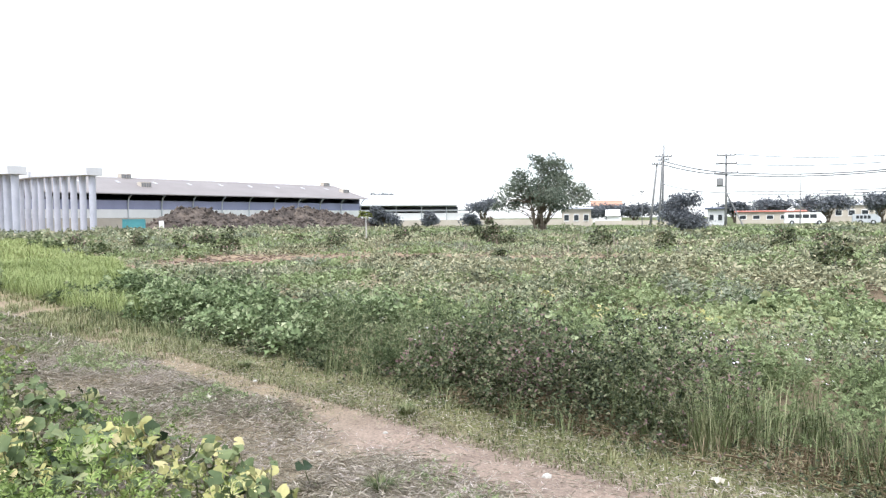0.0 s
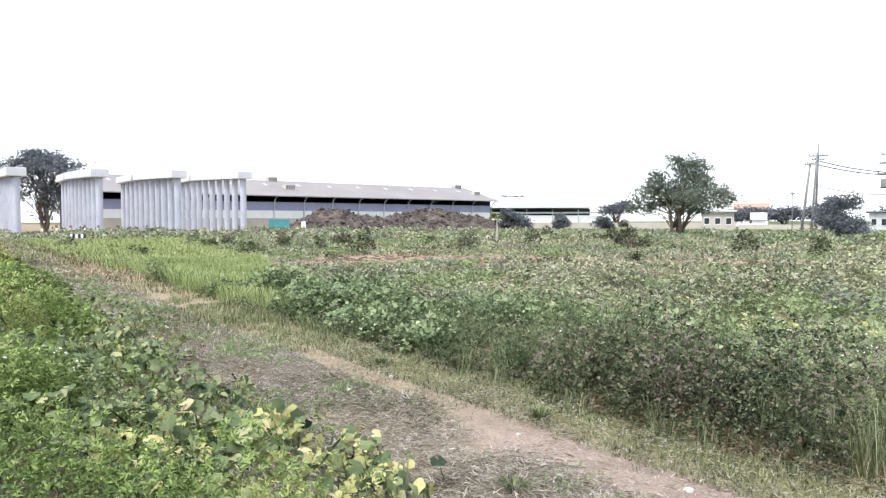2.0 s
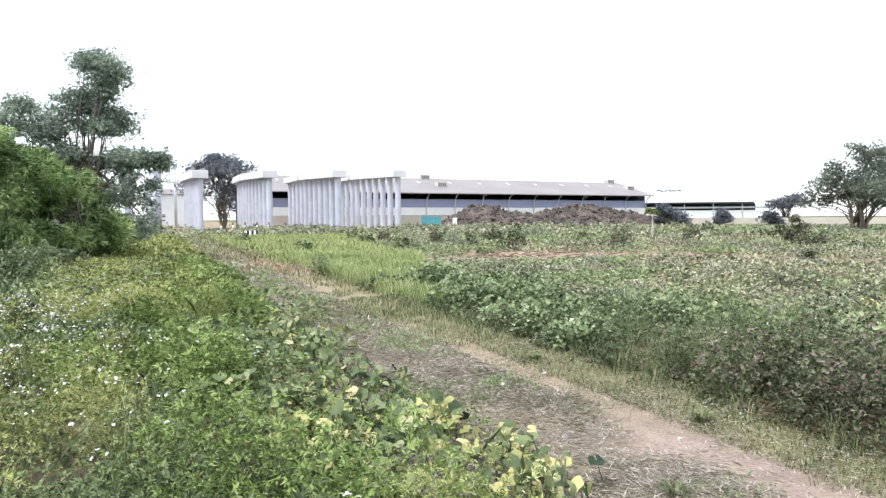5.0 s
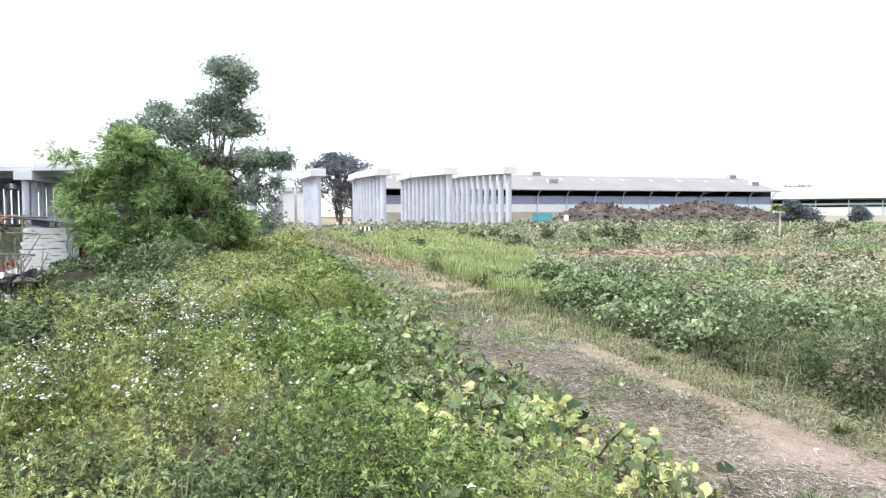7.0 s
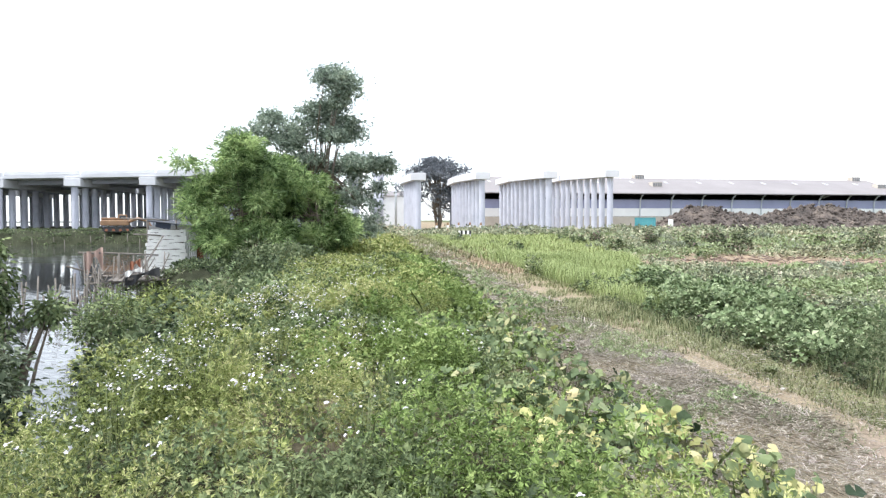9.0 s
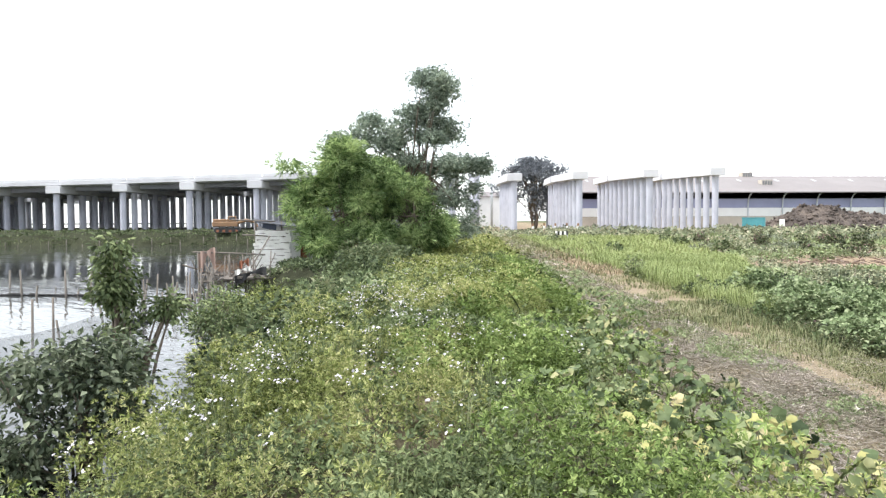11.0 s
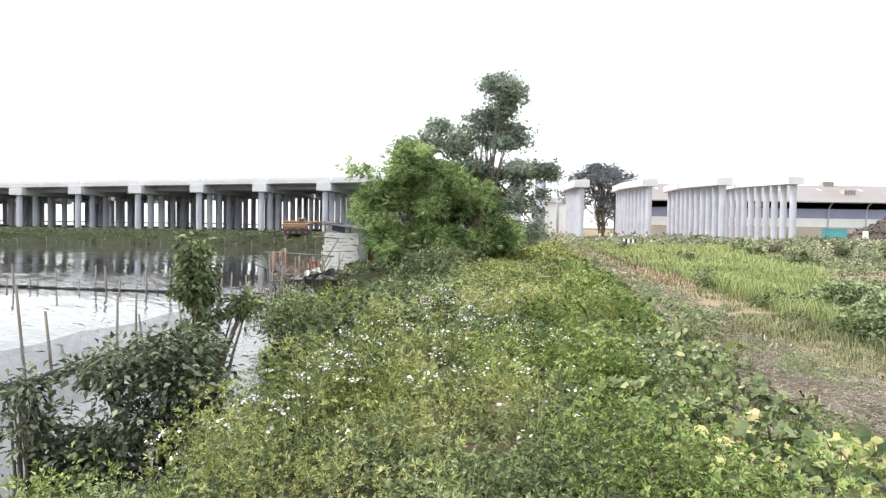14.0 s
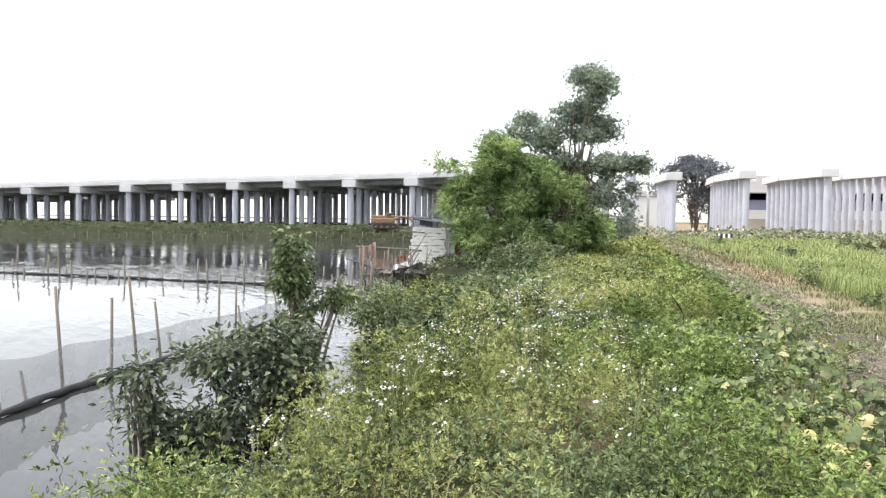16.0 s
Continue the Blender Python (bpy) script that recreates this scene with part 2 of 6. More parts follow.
M_STONE = surface("pale_stone", [(0.2, (0.4, 0.38, 0.35)), (0.8, (0.6, 0.58, 0.54))], 9, 0.85)


def ground_material():
    m, n, k, p = mat("earth")
    geo = n.new("ShaderNodeNewGeometry")
    rot = n.new("ShaderNodeVectorRotate")
    rot.rotation_type = "Z_AXIS"
    rot.inputs["Angle"].default_value = radians(-45)
    k.new(geo.outputs["Position"], rot.inputs["Vector"])
    sep = n.new("ShaderNodeSeparateXYZ")
    k.new(rot.outputs[0], sep.inputs[0])
    across = sep.outputs[0]
    wob = noise_node(n, k, 0.45, 5, geo.outputs["Position"])
    add = n.new("ShaderNodeMath")
    add.operation = "MULTIPLY_ADD"
    k.new(wob.outputs[0], add.inputs[0])
    add.inputs[1].default_value = 1.3
    k.new(across, add.inputs[2])
    lat = n.new("ShaderNodeMath")
    lat.operation = "MULTIPLY_ADD"
    k.new(add.outputs[0], lat.inputs[0])
    lat.inputs[1].default_value, lat.inputs[2].default_value = 0.1, -0.065
    # Dark first stops put the shade under the dyke weeds into the soil.
    bands = ramp(n, [(0.0, (0.06, 0.055, 0.035)), (0.14, (0.11, 0.1, 0.06)), (0.2, (0.31, 0.27, 0.2)), (0.28, (0.34, 0.285, 0.225)), (0.31, (0.335, 0.268, 0.228)),
                     (0.38, (0.33, 0.262, 0.222)), (0.41, (0.24, 0.23, 0.12)), (0.47, (0.15, 0.14, 0.07)), (0.55, (0.15, 0.13, 0.085)), (1.0, (0.19, 0.15, 0.105))])
    k.new(lat.outputs[0], bands.inputs[0])
    along = n.new("ShaderNodeMapRange")
    along.inputs[1].default_value, along.inputs[2].default_value, along.inputs[4].default_value = 4.0, 5.6, 0.75
    k.new(sep.outputs[1], along.inputs[0])
    path = mix_rgb(n, k, along.outputs[0], bands.outputs[0], (0.3, 0.25, 0.17))
    big = noise_node(n, k, 0.09, 4, geo.outputs["Position"])
    patch = ramp(n, [(0.42, (0, 0, 0)), (0.62, (1, 1, 1))])
    k.new(big.outputs[0], patch.inputs[0])
    field = n.new("ShaderNodeMapRange")
    field.inputs[1].default_value, field.inputs[2].default_value = 5.5, 9.0
    k.new(across, field.inputs[0])
    spot = n.new("ShaderNodeMapping")
    spot.inputs["Location"].default_value, spot.inputs["Scale"].default_value = (0.35, -6.1, 0), (0.1, 0.2, 0)
    k.new(geo.outputs["Position"], spot.inputs[0])
    reach = n.new("ShaderNodeVectorMath")
    reach.operation = "LENGTH"
    k.new(spot.outputs[0], reach.inputs[0])
    dug = n.new("ShaderNodeMapRange")
    dug.inputs[1].default_value, dug.inputs[2].default_value = 1.3, 0.8
    k.new(reach.outputs[1], dug.inputs[0])
    most = n.new("ShaderNodeMath")
    most.operation = "MAXIMUM"
    k.new(patch.outputs[0], most.inputs[0])
    k.new(dug.outputs[0], most.inputs[1])
    both = n.new("ShaderNodeMath")
    both.operation = "MULTIPLY"
    k.new(most.outputs[0], both.inputs[0])
    k.new(field.outputs[0], both.inputs[1])
    base = mix_rgb(n, k, both.outputs[0], path, (0.31, 0.24, 0.17))
    far = n.new("ShaderNodeMapRange")
    far.inputs[1].default_value, far.inputs[2].default_value = 30.0, 70.0
    k.new(across, far.inputs[0])
    base = mix_rgb(n, k, far.outputs[0], base, (0.11, 0.13, 0.06))
    # Down the bank to the pond the soil mixes into a darker tone.
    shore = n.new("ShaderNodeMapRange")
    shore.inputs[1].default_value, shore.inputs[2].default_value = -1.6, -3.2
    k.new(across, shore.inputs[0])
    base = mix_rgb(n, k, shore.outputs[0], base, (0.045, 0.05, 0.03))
    grit = noise_node(n, k, 34, 8, geo.outputs["Position"], 0.78)
    tone = ramp(n, [(0.32, (0.42, 0.41, 0.4)), (0.5, (0.95, 0.95, 0.95)), (0.68, (1.35, 1.33, 1.3))])
    k.new(grit.outputs[0], tone.inputs[0])
    base = mix_rgb(n, k, 0.9, base, tone.outputs[0], "MULTIPLY")
    mottle = noise_node(n, k, 2.6, 7, geo.outputs["Position"], 0.7)
    stain = ramp(n, [(0.3, (0.72, 0.7, 0.67)), (0.5, (0.98, 0.97, 0.95)), (0.7, (1.22, 1.2, 1.15))])
    k.new(mottle.outputs[0], stain.inputs[0])
    base = mix_rgb(n, k, 1.0, base, stain.outputs[0], "MULTIPLY")
    k.new(base, p.inputs["Base Color"])
    p.inputs["Roughness"].default_value = 0.95
    p.inputs["Specular IOR Level"].default_value = 0.1
    b = n.new("ShaderNodeBump")
    b.inputs["Strength"].default_value, b.inputs["Distance"].default_value = 0.7, 0.03
    k.new(grit.outputs[0], b.inputs["Height"])
    k.new(b.outputs[0], p.inputs["Normal"])
    return m


def water_material():
    m, n, k, p = mat("pond_water")
    geo = n.new("ShaderNodeNewGeometry")
    murk = noise_node(n, k, 0.25, 3, geo.outputs["Position"])
    r = ramp(n, [(0.3, (0.03, 0.033, 0.034)), (0.7, (0.055, 0.057, 0.055))])
    k.new(murk.outputs[0], r.inputs[0])
    k.new(r.outputs[0], p.inputs["Base Color"])
    p.inputs["Roughness"].default_value = 0.04
    p.inputs["IOR"].default_value = 1.33
    p.inputs["Specular IOR Level"].default_value = 0.75
    stretch = n.new("ShaderNodeMapping")
    stretch.inputs["Rotation"].default_value = (0, 0, radians(-58))
    stretch.inputs["Scale"].default_value = (0.6, 2.4, 1)
    k.new(geo.outputs["Position"], stretch.inputs[0])
    ripple = noise_node(n, k, 0.9, 3, stretch.outputs[0])
    where = noise_node(n, k, 0.07, 2, geo.outputs["Position"])
    gate = ramp(n, [(0.4, (0.12, 0.12, 0.12)), (0.6, (1, 1, 1))])
    k.new(where.outputs[0], gate.inputs[0])
    h = n.new("ShaderNodeMath")
    h.operation = "MULTIPLY"
    k.new(ripple.outputs[0], h.inputs[0])
    k.new(gate.outputs[0], h.inputs[1])
    b = n.new("ShaderNodeBump")
    b.inputs["Strength"].default_value, b.inputs["Distance"].default_value = 0.75, 0.06
    k.new(h.outputs[0], b.inputs["Height"])
    k.new(b.outputs[0], p.inputs["Normal"])
    return m


def net_material():
    m, n, k, p = mat("fine_mesh_net")
    p.inputs["Base Color"].default_value = (0.36, 0.37, 0.38, 1)
    t, mx = n.new("ShaderNodeBsdfTransparent"), n.new("ShaderNodeMixShader")
    v = noise_node(n, k, 3.0, 3)
    r = ramp(n, [(0.3, (0.36, 0.36, 0.36)), (0.7, (0.52, 0.52, 0.52))])
    k.new(v.outputs[0], r.inputs[0])
    k.new(r.outputs[0], mx.inputs[0])
    k.new(t.outputs[0], mx.inputs[1])
    k.new(p.outputs[0], mx.inputs[2])
    k.new(mx.outputs[0], n["Material Output"].inputs[0])
    return m


M_GROUND, M_WATER, M_NET = ground_material(), water_material(), net_material()


# ---- mesh helpers ----
def mesh(name, verts, faces, material, smooth_shade=False):
    me = bpy.data.meshes.new(name)
    if isinstance(faces, np.ndarray):
        w = faces.shape[1]
        verts = np.asarray(verts, np.float32)
        me.vertices.add(len(verts))
        me.vertices.foreach_set("co", verts.ravel())
        me.loops.add(faces.size)
        me.loops.foreach_set("vertex_index", faces.astype(np.int32).ravel())
        me.polygons.add(len(faces))
        me.polygons.foreach_set("loop_start", np.arange(len(faces), dtype=np.int32) * w)
        me.polygons.foreach_set("loop_total", np.full(len(faces), w, np.int32))
        me.update(calc_edges=True)
    else:
        me.from_pydata([tuple(v) for v in verts], [], faces)
        me.update()
    if smooth_shade:
        me.polygons.foreach_set("use_smooth", np.ones(len(me.polygons), bool))
    me.materials.append(material)
    return me


def thing(name, label, category, place=(0, 0, 0), turn=0.0, group=""):
    ob = new(name)
    ob.matrix_basis = pose(*place, 0, 0, turn)
    return tagged(ob, label, category, group)


def part(name, shape, material, parent, label="", smooth_shade=False):
    """shape: (verts, faces), or a mesh that is shared."""
    me = shape if isinstance(shape, bpy.types.Mesh) else mesh(name, shape[0], shape[1], material, smooth_shade)
    ob = new(name, me)
    ob.parent = parent
    return tagged(ob, label)


def bm_out(bm):
    bmesh.ops.recalc_face_normals(bm, faces=bm.faces)
    bm.verts.index_update()
    out = [v.co.copy() for v in bm.verts], [[v.index for v in f.verts] for f in bm.faces]
    bm.free()
    return out


def box(x0, x1, y0, y1, z0, z1, bevel=0.0):
    bm = bmesh.new()
    bmesh.ops.create_cube(bm, size=1)
    for v in bm.verts:
        v.co = Vector((x0 if v.co.x < 0 else x1, y0 if v.co.y < 0 else y1, z0 if v.co.z < 0 else z1))
    if bevel:
        bmesh.ops.bevel(bm, geom=list(bm.edges), offset=bevel, segments=1, affect="EDGES")
    return bm_out(bm)


def join(*shapes):
    verts, faces = [], []
    for v, f in shapes:
        k = len(verts)
        verts += [tuple(p) for p in v]
        faces += [[i + k for i in q] for q in f]
    return verts, faces


def moved(shape, m):
    return [m @ Vector(v) for v in shape[0]], shape[1]


def prism(profile, axis0, axis1, place):
    """A closed profile of (u, v), drawn by place(u, v, w) from w = axis0 to axis1."""
    n = len(profile)
    verts = [place(u, v, w) for w in (axis0, axis1) for u, v in profile]
    faces = [[i, (i + 1) % n, n + (i + 1) % n, n + i] for i in range(n)] + [list(range(n))[::-1], list(range(n, 2 * n))]
    return verts, faces


def tube(points, radii, sides=8, close=True):
    points = [Vector(p) for p in points]
    verts, faces = [], []
    for i, p in enumerate(points):
        t = (points[min(i + 1, len(points) - 1)] - points[max(i - 1, 0)]).normalized()
        a = t.cross(Vector((0.31, 0.93, 0.17))).normalized()
        b = t.cross(a)
        r = radii[i] if isinstance(radii, (list, tuple)) else radii
        verts += [p + (a * math.cos(q) + b * math.sin(q)) * r for q in (2 * math.pi * j / sides for j in range(sides))]
    for i in range(len(points) - 1):
        for j in range(sides):
            k = (j + 1) % sides
            faces.append([i * sides + j, i * sides + k, (i + 1) * sides + k, (i + 1) * sides + j])
    if close:
        faces += [list(range(sides))[::-1], [(len(points) - 1) * sides + j for j in range(sides)]]
    return verts, faces


def unit(v):
    return v / np.maximum(np.linalg.norm(v, axis=-1, keepdims=True), 1e-9)


def leaf_mesh(P, d, n, L, W, fold=0.25, broad=0.45):
    """Folded pointed leaves: base P, along d, facing n, length L, width W (arrays). Verts and triangles."""
    side = unit(np.cross(d, n))
    up = np.cross(side, d)
    L, W = np.asarray(L)[:, None], np.asarray(W)[:, None]
    mid = P + d * L * broad
    V = np.stack([P, mid + side * W * 0.5 + up * W * fold, P + d * L - up * L * 0.12, mid - side * W * 0.5 + up * W * fold], 1).reshape(-1, 3)
    k = np.arange(len(P))[:, None] * 4
    return V, np.concatenate([k + [0, 1, 2], k + [0, 2, 3]], 0)


def sprigs(P, d, n, L, W, spread=(0, 38, -38, 80, -80)):
    """Compound leaves: several leaflets fanned out from each node."""
    side = unit(np.cross(d, n))
    out_v, out_f, at = [], [], 0
    for j, a in enumerate(spread):
        a = radians(a)
        dd = unit(d * math.cos(a) + side * math.sin(a) + RNG.normal(0, 0.18, P.shape))
        nn = unit(n + RNG.normal(0, 0.25, P.shape))
        nn = unit(nn - dd * (nn * dd).sum(1, keepdims=True))
        v, f = leaf_mesh(P + dd * 0.12 * L[:, None], dd, nn, L * (1.0 if j == 0 else 0.82), W)
        out_v.append(v)
        out_f.append(f + at)
        at += len(v)
    return np.concatenate(out_v), np.concatenate(out_f)


def round_leaves(P, n, R, rim=15):
    """Broad five-lobed leaves, dished at the stalk with drooping lobes; n is the facing."""
    a = unit(np.cross(n, np.array([0.3, 0.5, 0.81]) + RNG.normal(0, 0.5, n.shape)))
    b = np.cross(n, a)
    ang = np.linspace(0.3, 2 * np.pi - 0.3, rim)
    rad = (0.93 + 0.1 * np.cos(5 * (ang - np.pi))) * (1 - 0.25 * np.exp(-((np.minimum(ang, 2 * np.pi - ang) - 0.3) / 0.35) ** 2))
    bend = RNG.uniform(-0.25, 0.3, (len(P), 1))
    lift = 0.12 + bend * np.cos(2 * ang)[None] + 0.07 * np.cos(5 * ang)[None] - RNG.uniform(0, 0.3, (len(P), 1)) * (1 - np.cos(ang - np.pi))[None] * 0.4
    jit = 1 + RNG.normal(0, 0.035, (len(P), rim))
    flat = a[:, None] * np.cos(ang)[None, :, None] + b[:, None] * np.sin(ang)[None, :, None]
    rings = [P[:, None]]
    for k, h in ((0.5, 0.75), (1.0, 1.0)):
        rings.append(P[:, None] + flat * (R[:, None] * rad * jit * k)[:, :, None] + n[:, None] * ((lift * k + (0.05 if k < 1 else 0)) * h * R[:, None])[:, :, None])
    V = np.concatenate(rings, 1).reshape(-1, 3)
    k = np.arange(len(P))[:, None] * (2 * rim + 1)
    F = []
    for j in range(rim - 1):
        F += [k + [0, 1 + j, 2 + j], k + [1 + j, 1 + rim + j, 2 + rim + j], k + [1 + j, 2 + rim + j, 2 + j]]
    return V, np.concatenate(F, 0)


def blades(P, d, L, W, droop=0.45):
    """Grass blades: base P, lean d (horizontal vector), length L, width W."""
    up = np.array([0, 0, 1.0])
    side = unit(np.cross(unit(d + 1e-6), up)) * (W * 0.5)[:, None]
    p1 = P + (up * 0.62 + d * 0.35) * L[:, None]
    p2 = p1 + (up * (0.38 - droop * 0.5) + d * (0.4 + droop)) * (L * 0.6)[:, None]
    V = np.stack([P - side, P + side, p1 + side * 0.75, p1 - side * 0.75, p2], 1).reshape(-1, 3)
    k = np.arange(len(P))[:, None] * 5
    return V, np.concatenate([k + [0, 1, 2], k + [0, 2, 3], k + [3, 2, 4]], 0)


def stuff(name, shapes, material, label, category, smooth_shade=False):
    at, vs, fs = 0, [], []
    for v, f in shapes:
        vs.append(v)
        fs.append(f + at)
        at += len(v)
    ob = new(name, mesh(name, np.concatenate(vs), np.concatenate(fs), material, smooth_shade))
    return tagged(ob, label, category, kind="stuff")


def at_sl(s, l, dz=0.0):
    x, y = xy(s, l)
    return np.stack([x, y, height(s, l) + dz], -1)


def random_dirs(n, lift=0.3, spread=1.0):
    a = RNG.uniform(0, 2 * np.pi, n)
    return unit(np.stack([np.cos(a) * spread, np.sin(a) * spread, lift + RNG.normal(0, 0.3, n)], 1))


def facing(d, up=1.0, jitter=0.35):
    n = np.array([0, 0, up]) + RNG.normal(0, jitter, d.shape)
    return unit(n - d * (n * d).sum(1, keepdims=True))


def domes(centres, radius, tall, count):
    """Points in the outer shell of low domes: for plants that stand as clumps. Centres (N, 3); count for each."""
    n = len(centres)
    i = np.repeat(np.arange(n), count)
    a, r = RNG.uniform(0, 2 * np.pi, len(i)), np.sqrt(RNG.uniform(0, 1, len(i)))
    h = np.sqrt(np.maximum(1 - r ** 2, 0)) * RNG.uniform(0.35, 1.05, len(i))
    out = np.stack([np.cos(a) * r, np.sin(a) * r, np.zeros(len(i))], 1)
    P = centres[i] + out * radius[i][:, None]
    P[:, 2] += h * tall[i]
    return P, unit(out + np.array([0, 0, 0.35]) + RNG.normal(0, 0.35, P.shape))

# ---- ground and water ----
def spaced(parts_):
    out = []
    for a, b, step in parts_:
        out += list(np.arange(a, b, step))
    return np.array(out)


GS = spaced([(-3000, -400, 400), (-400, -40, 40), (-40, -6, 3), (-6, 34, 0.4), (34, 90, 2), (90, 180, 8), (180, 600, 60), (600, 4001, 425)])
GL = spaced([(-3000, -400, 400), (-400, -40, 40), (-40, -12, 3), (-12, 14, 0.35), (14, 60, 2.5), (60, 200, 14), (200, 600, 60), (600, 4001, 425)])
gs, gl = np.meshgrid(GS, GL, indexing="ij")
gx, gy = xy(gs, gl)
gv = np.stack([gx, gy, height(gs, gl)], -1).reshape(-1, 3)
gi = np.arange(len(GS) * len(GL)).reshape(len(GS), len(GL))
gf = np.stack([gi[:-1, :-1], gi[:-1, 1:], gi[1:, 1:], gi[1:, :-1]], -1).reshape(-1, 4)
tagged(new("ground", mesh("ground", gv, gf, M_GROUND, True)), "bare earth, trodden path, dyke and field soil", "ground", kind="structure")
wv = [(*xy(s, l), WATER) for s, l in ((-900, -900), (-900, -3), (900, -3), (900, -900))]
tagged(new("water", mesh("water", wv, [[0, 3, 2, 1]], M_WATER)), "still grey pond water with faint ripples", "pond", kind="structure")


# ---- viaduct: bents of concrete columns ----
def cap_z(a):
    return 7.85 - 0.0215 * a


COLS_A = [94.3 + 3.35 * i for i in range(7)]
COLS_B = [117.4 + 3.3 * i for i in range(5)]
COL_R = 0.41
BARE = {-33.7: 5, -25.0: 4, -15.7: 3, -7.0: 2}  # place along the viaduct: columns of the far row
BENTS = list(BARE) + [1.4, 10.2, 19.0] + [27.7 + 9.1 * k for k in range(0, 16)]


def column_shape(tall):
    return tube([(0, 0, 0), (0, 0, tall * 0.5), (0, 0, tall)], COL_R, 16, False)


def bent(a):
    bare_ = a in BARE
    top = cap_z(a)
    rise = 0.75 if bare_ else 0.0
    ob = thing("viaduct_bent", "row of round grey concrete columns under cap beams" + (", no deck" if bare_ else ""), "bridge pier", via(a, 94), 46.2 + 180, group="bents of the viaduct")
    # local x runs along the viaduct, local -y away from the dyke; bare caps rise across their width
    up = lambda d: top + rise * min(max((d - 93.4) / 22.2, 0), 1)
    far = COLS_B[:BARE[a]] if bare_ else COLS_B
    for d in COLS_A + far:
        c = part("column", column_shape(up(d) - 0.4), M_CONC, ob, "", True)
        c.location = (0, -(d - 94), -0.6)
    for d0, d1 in ((93.4, 115.6), (116.6, far[-1] + 0.9)):
        bm = bmesh.new()
        bmesh.ops.create_cube(bm, size=1)
        for v in bm.verts:
            d = d0 if v.co.y > 0 else d1
            v.co = Vector((math.copysign(1.0, v.co.x), -(d - 94), up(d) - (1.0 if v.co.z < 0 else 0.0)))
        bmesh.ops.bevel(bm, geom=list(bm.edges), offset=0.04, segments=1, affect="EDGES")
        part("cap_beam", bm_out(bm), M_CAP, ob)
    if bare_:
        for x in (-0.7, 0.7):
            part("starter_bar_rail", join(*[tube([(x, -0.6 - 2.4 * j, up(94.6 + 2.4 * j) - 0.02), (x, -0.6 - 2.4 * j, up(94.6 + 2.4 * j) + 0.35)], 0.03, 5) for j in range(9)], tube([(x, -0.4, up(94.4) + 0.34), (x, -20.5, up(114.5) + 0.34)], 0.025, 5)), M_STEEL, ob, "thin steel starter bars")
    return ob


for a in BENTS:
    bent(a)

deck = thing("viaduct_deck", "pale grey concrete viaduct deck with low parapet", "bridge")
for d0, d1, name in ((94.2, 115.2, "near_slab"), (117.0, 131.0, "far_slab")):
    A0, A1 = 17.6, 175.0
    verts, faces = [], []
    rows_ = 20
    for i in range(rows_ + 1):
        a = A0 + (A1 - A0) * i / rows_
        z = cap_z(a) + 0.004
        for d, zz in ((d0, z), (d0 - 0.35, z + 0.12), (d0 - 0.35, z + 0.5), (d1, z + 0.5), (d1, z)):
            verts.append(via(a, d, zz))
    for i in range(rows_):
        for j in range(5):
            faces.append([i * 5 + j, i * 5 + (j + 1) % 5, (i + 1) * 5 + (j + 1) % 5, (i + 1) * 5 + j])
    faces += [[0, 1, 2, 3, 4][::-1], [rows_ * 5 + j for j in range(5)]]
    part(name, (verts, faces), M_CAP, deck)
    for j in range(3):
        e = d0 + 3 + 6.5 * j
        if e + 1 < d1:
            beam = [via(a, e + dd, cap_z(a) - zz) for a in (A0, A1) for dd, zz in ((0, 0.004), (0.7, 0.004), (0.7, 0.55), (0, 0.55))]
            part("girder", (beam, [[0, 1, 5, 4], [1, 2, 6, 5], [2, 3, 7, 6], [3, 0, 4, 7], [3, 2, 1, 0], [4, 5, 6, 7]]), M_CONC, deck)
for k in range(17):
    a = 17.6 + 9.2 * k
    part("parapet", ([via(q, dd, cap_z(q) + zz) for q in (a + 0.05, a + 9.1) for dd, zz in ((93.85, 0.52), (94.1, 0.52), (94.02, 0.95), (93.9, 0.95))],
                     [[0, 1, 5, 4], [1, 2, 6, 5], [2, 3, 7, 6], [3, 0, 4, 7], [3, 2, 1, 0], [4, 5, 6, 7]]), M_CAP, deck)


# ---- long warehouse behind the spoil heap ----
WA = Vector((-21.0, 185.5, 0))
WD = Vector((-0.63, -0.7766, 0)).normalized()
WN = Vector((-WD.y, WD.x, 0)) * -1
if WN.y < 0:
    WN = -WN
WLEN, WHALF, EAVE, RIDGE = 98.0, 12.7, 7.15, 10.8


def wh(u, v, z):
    p = WA + WD * u + WN * v
    return (p.x, p.y, z)


def slab(frame_, u0, u1, v0, v1, z0, z1):
    verts = [frame_(u, v, z) for u in (u0, u1) for v in (v0, v1) for z in (z0, z1)]
    return verts, [[0, 1, 3, 2], [4, 6, 7, 5], [0, 4, 5, 1], [2, 3, 7, 6], [0, 2, 6, 4], [1, 5, 7, 3]]


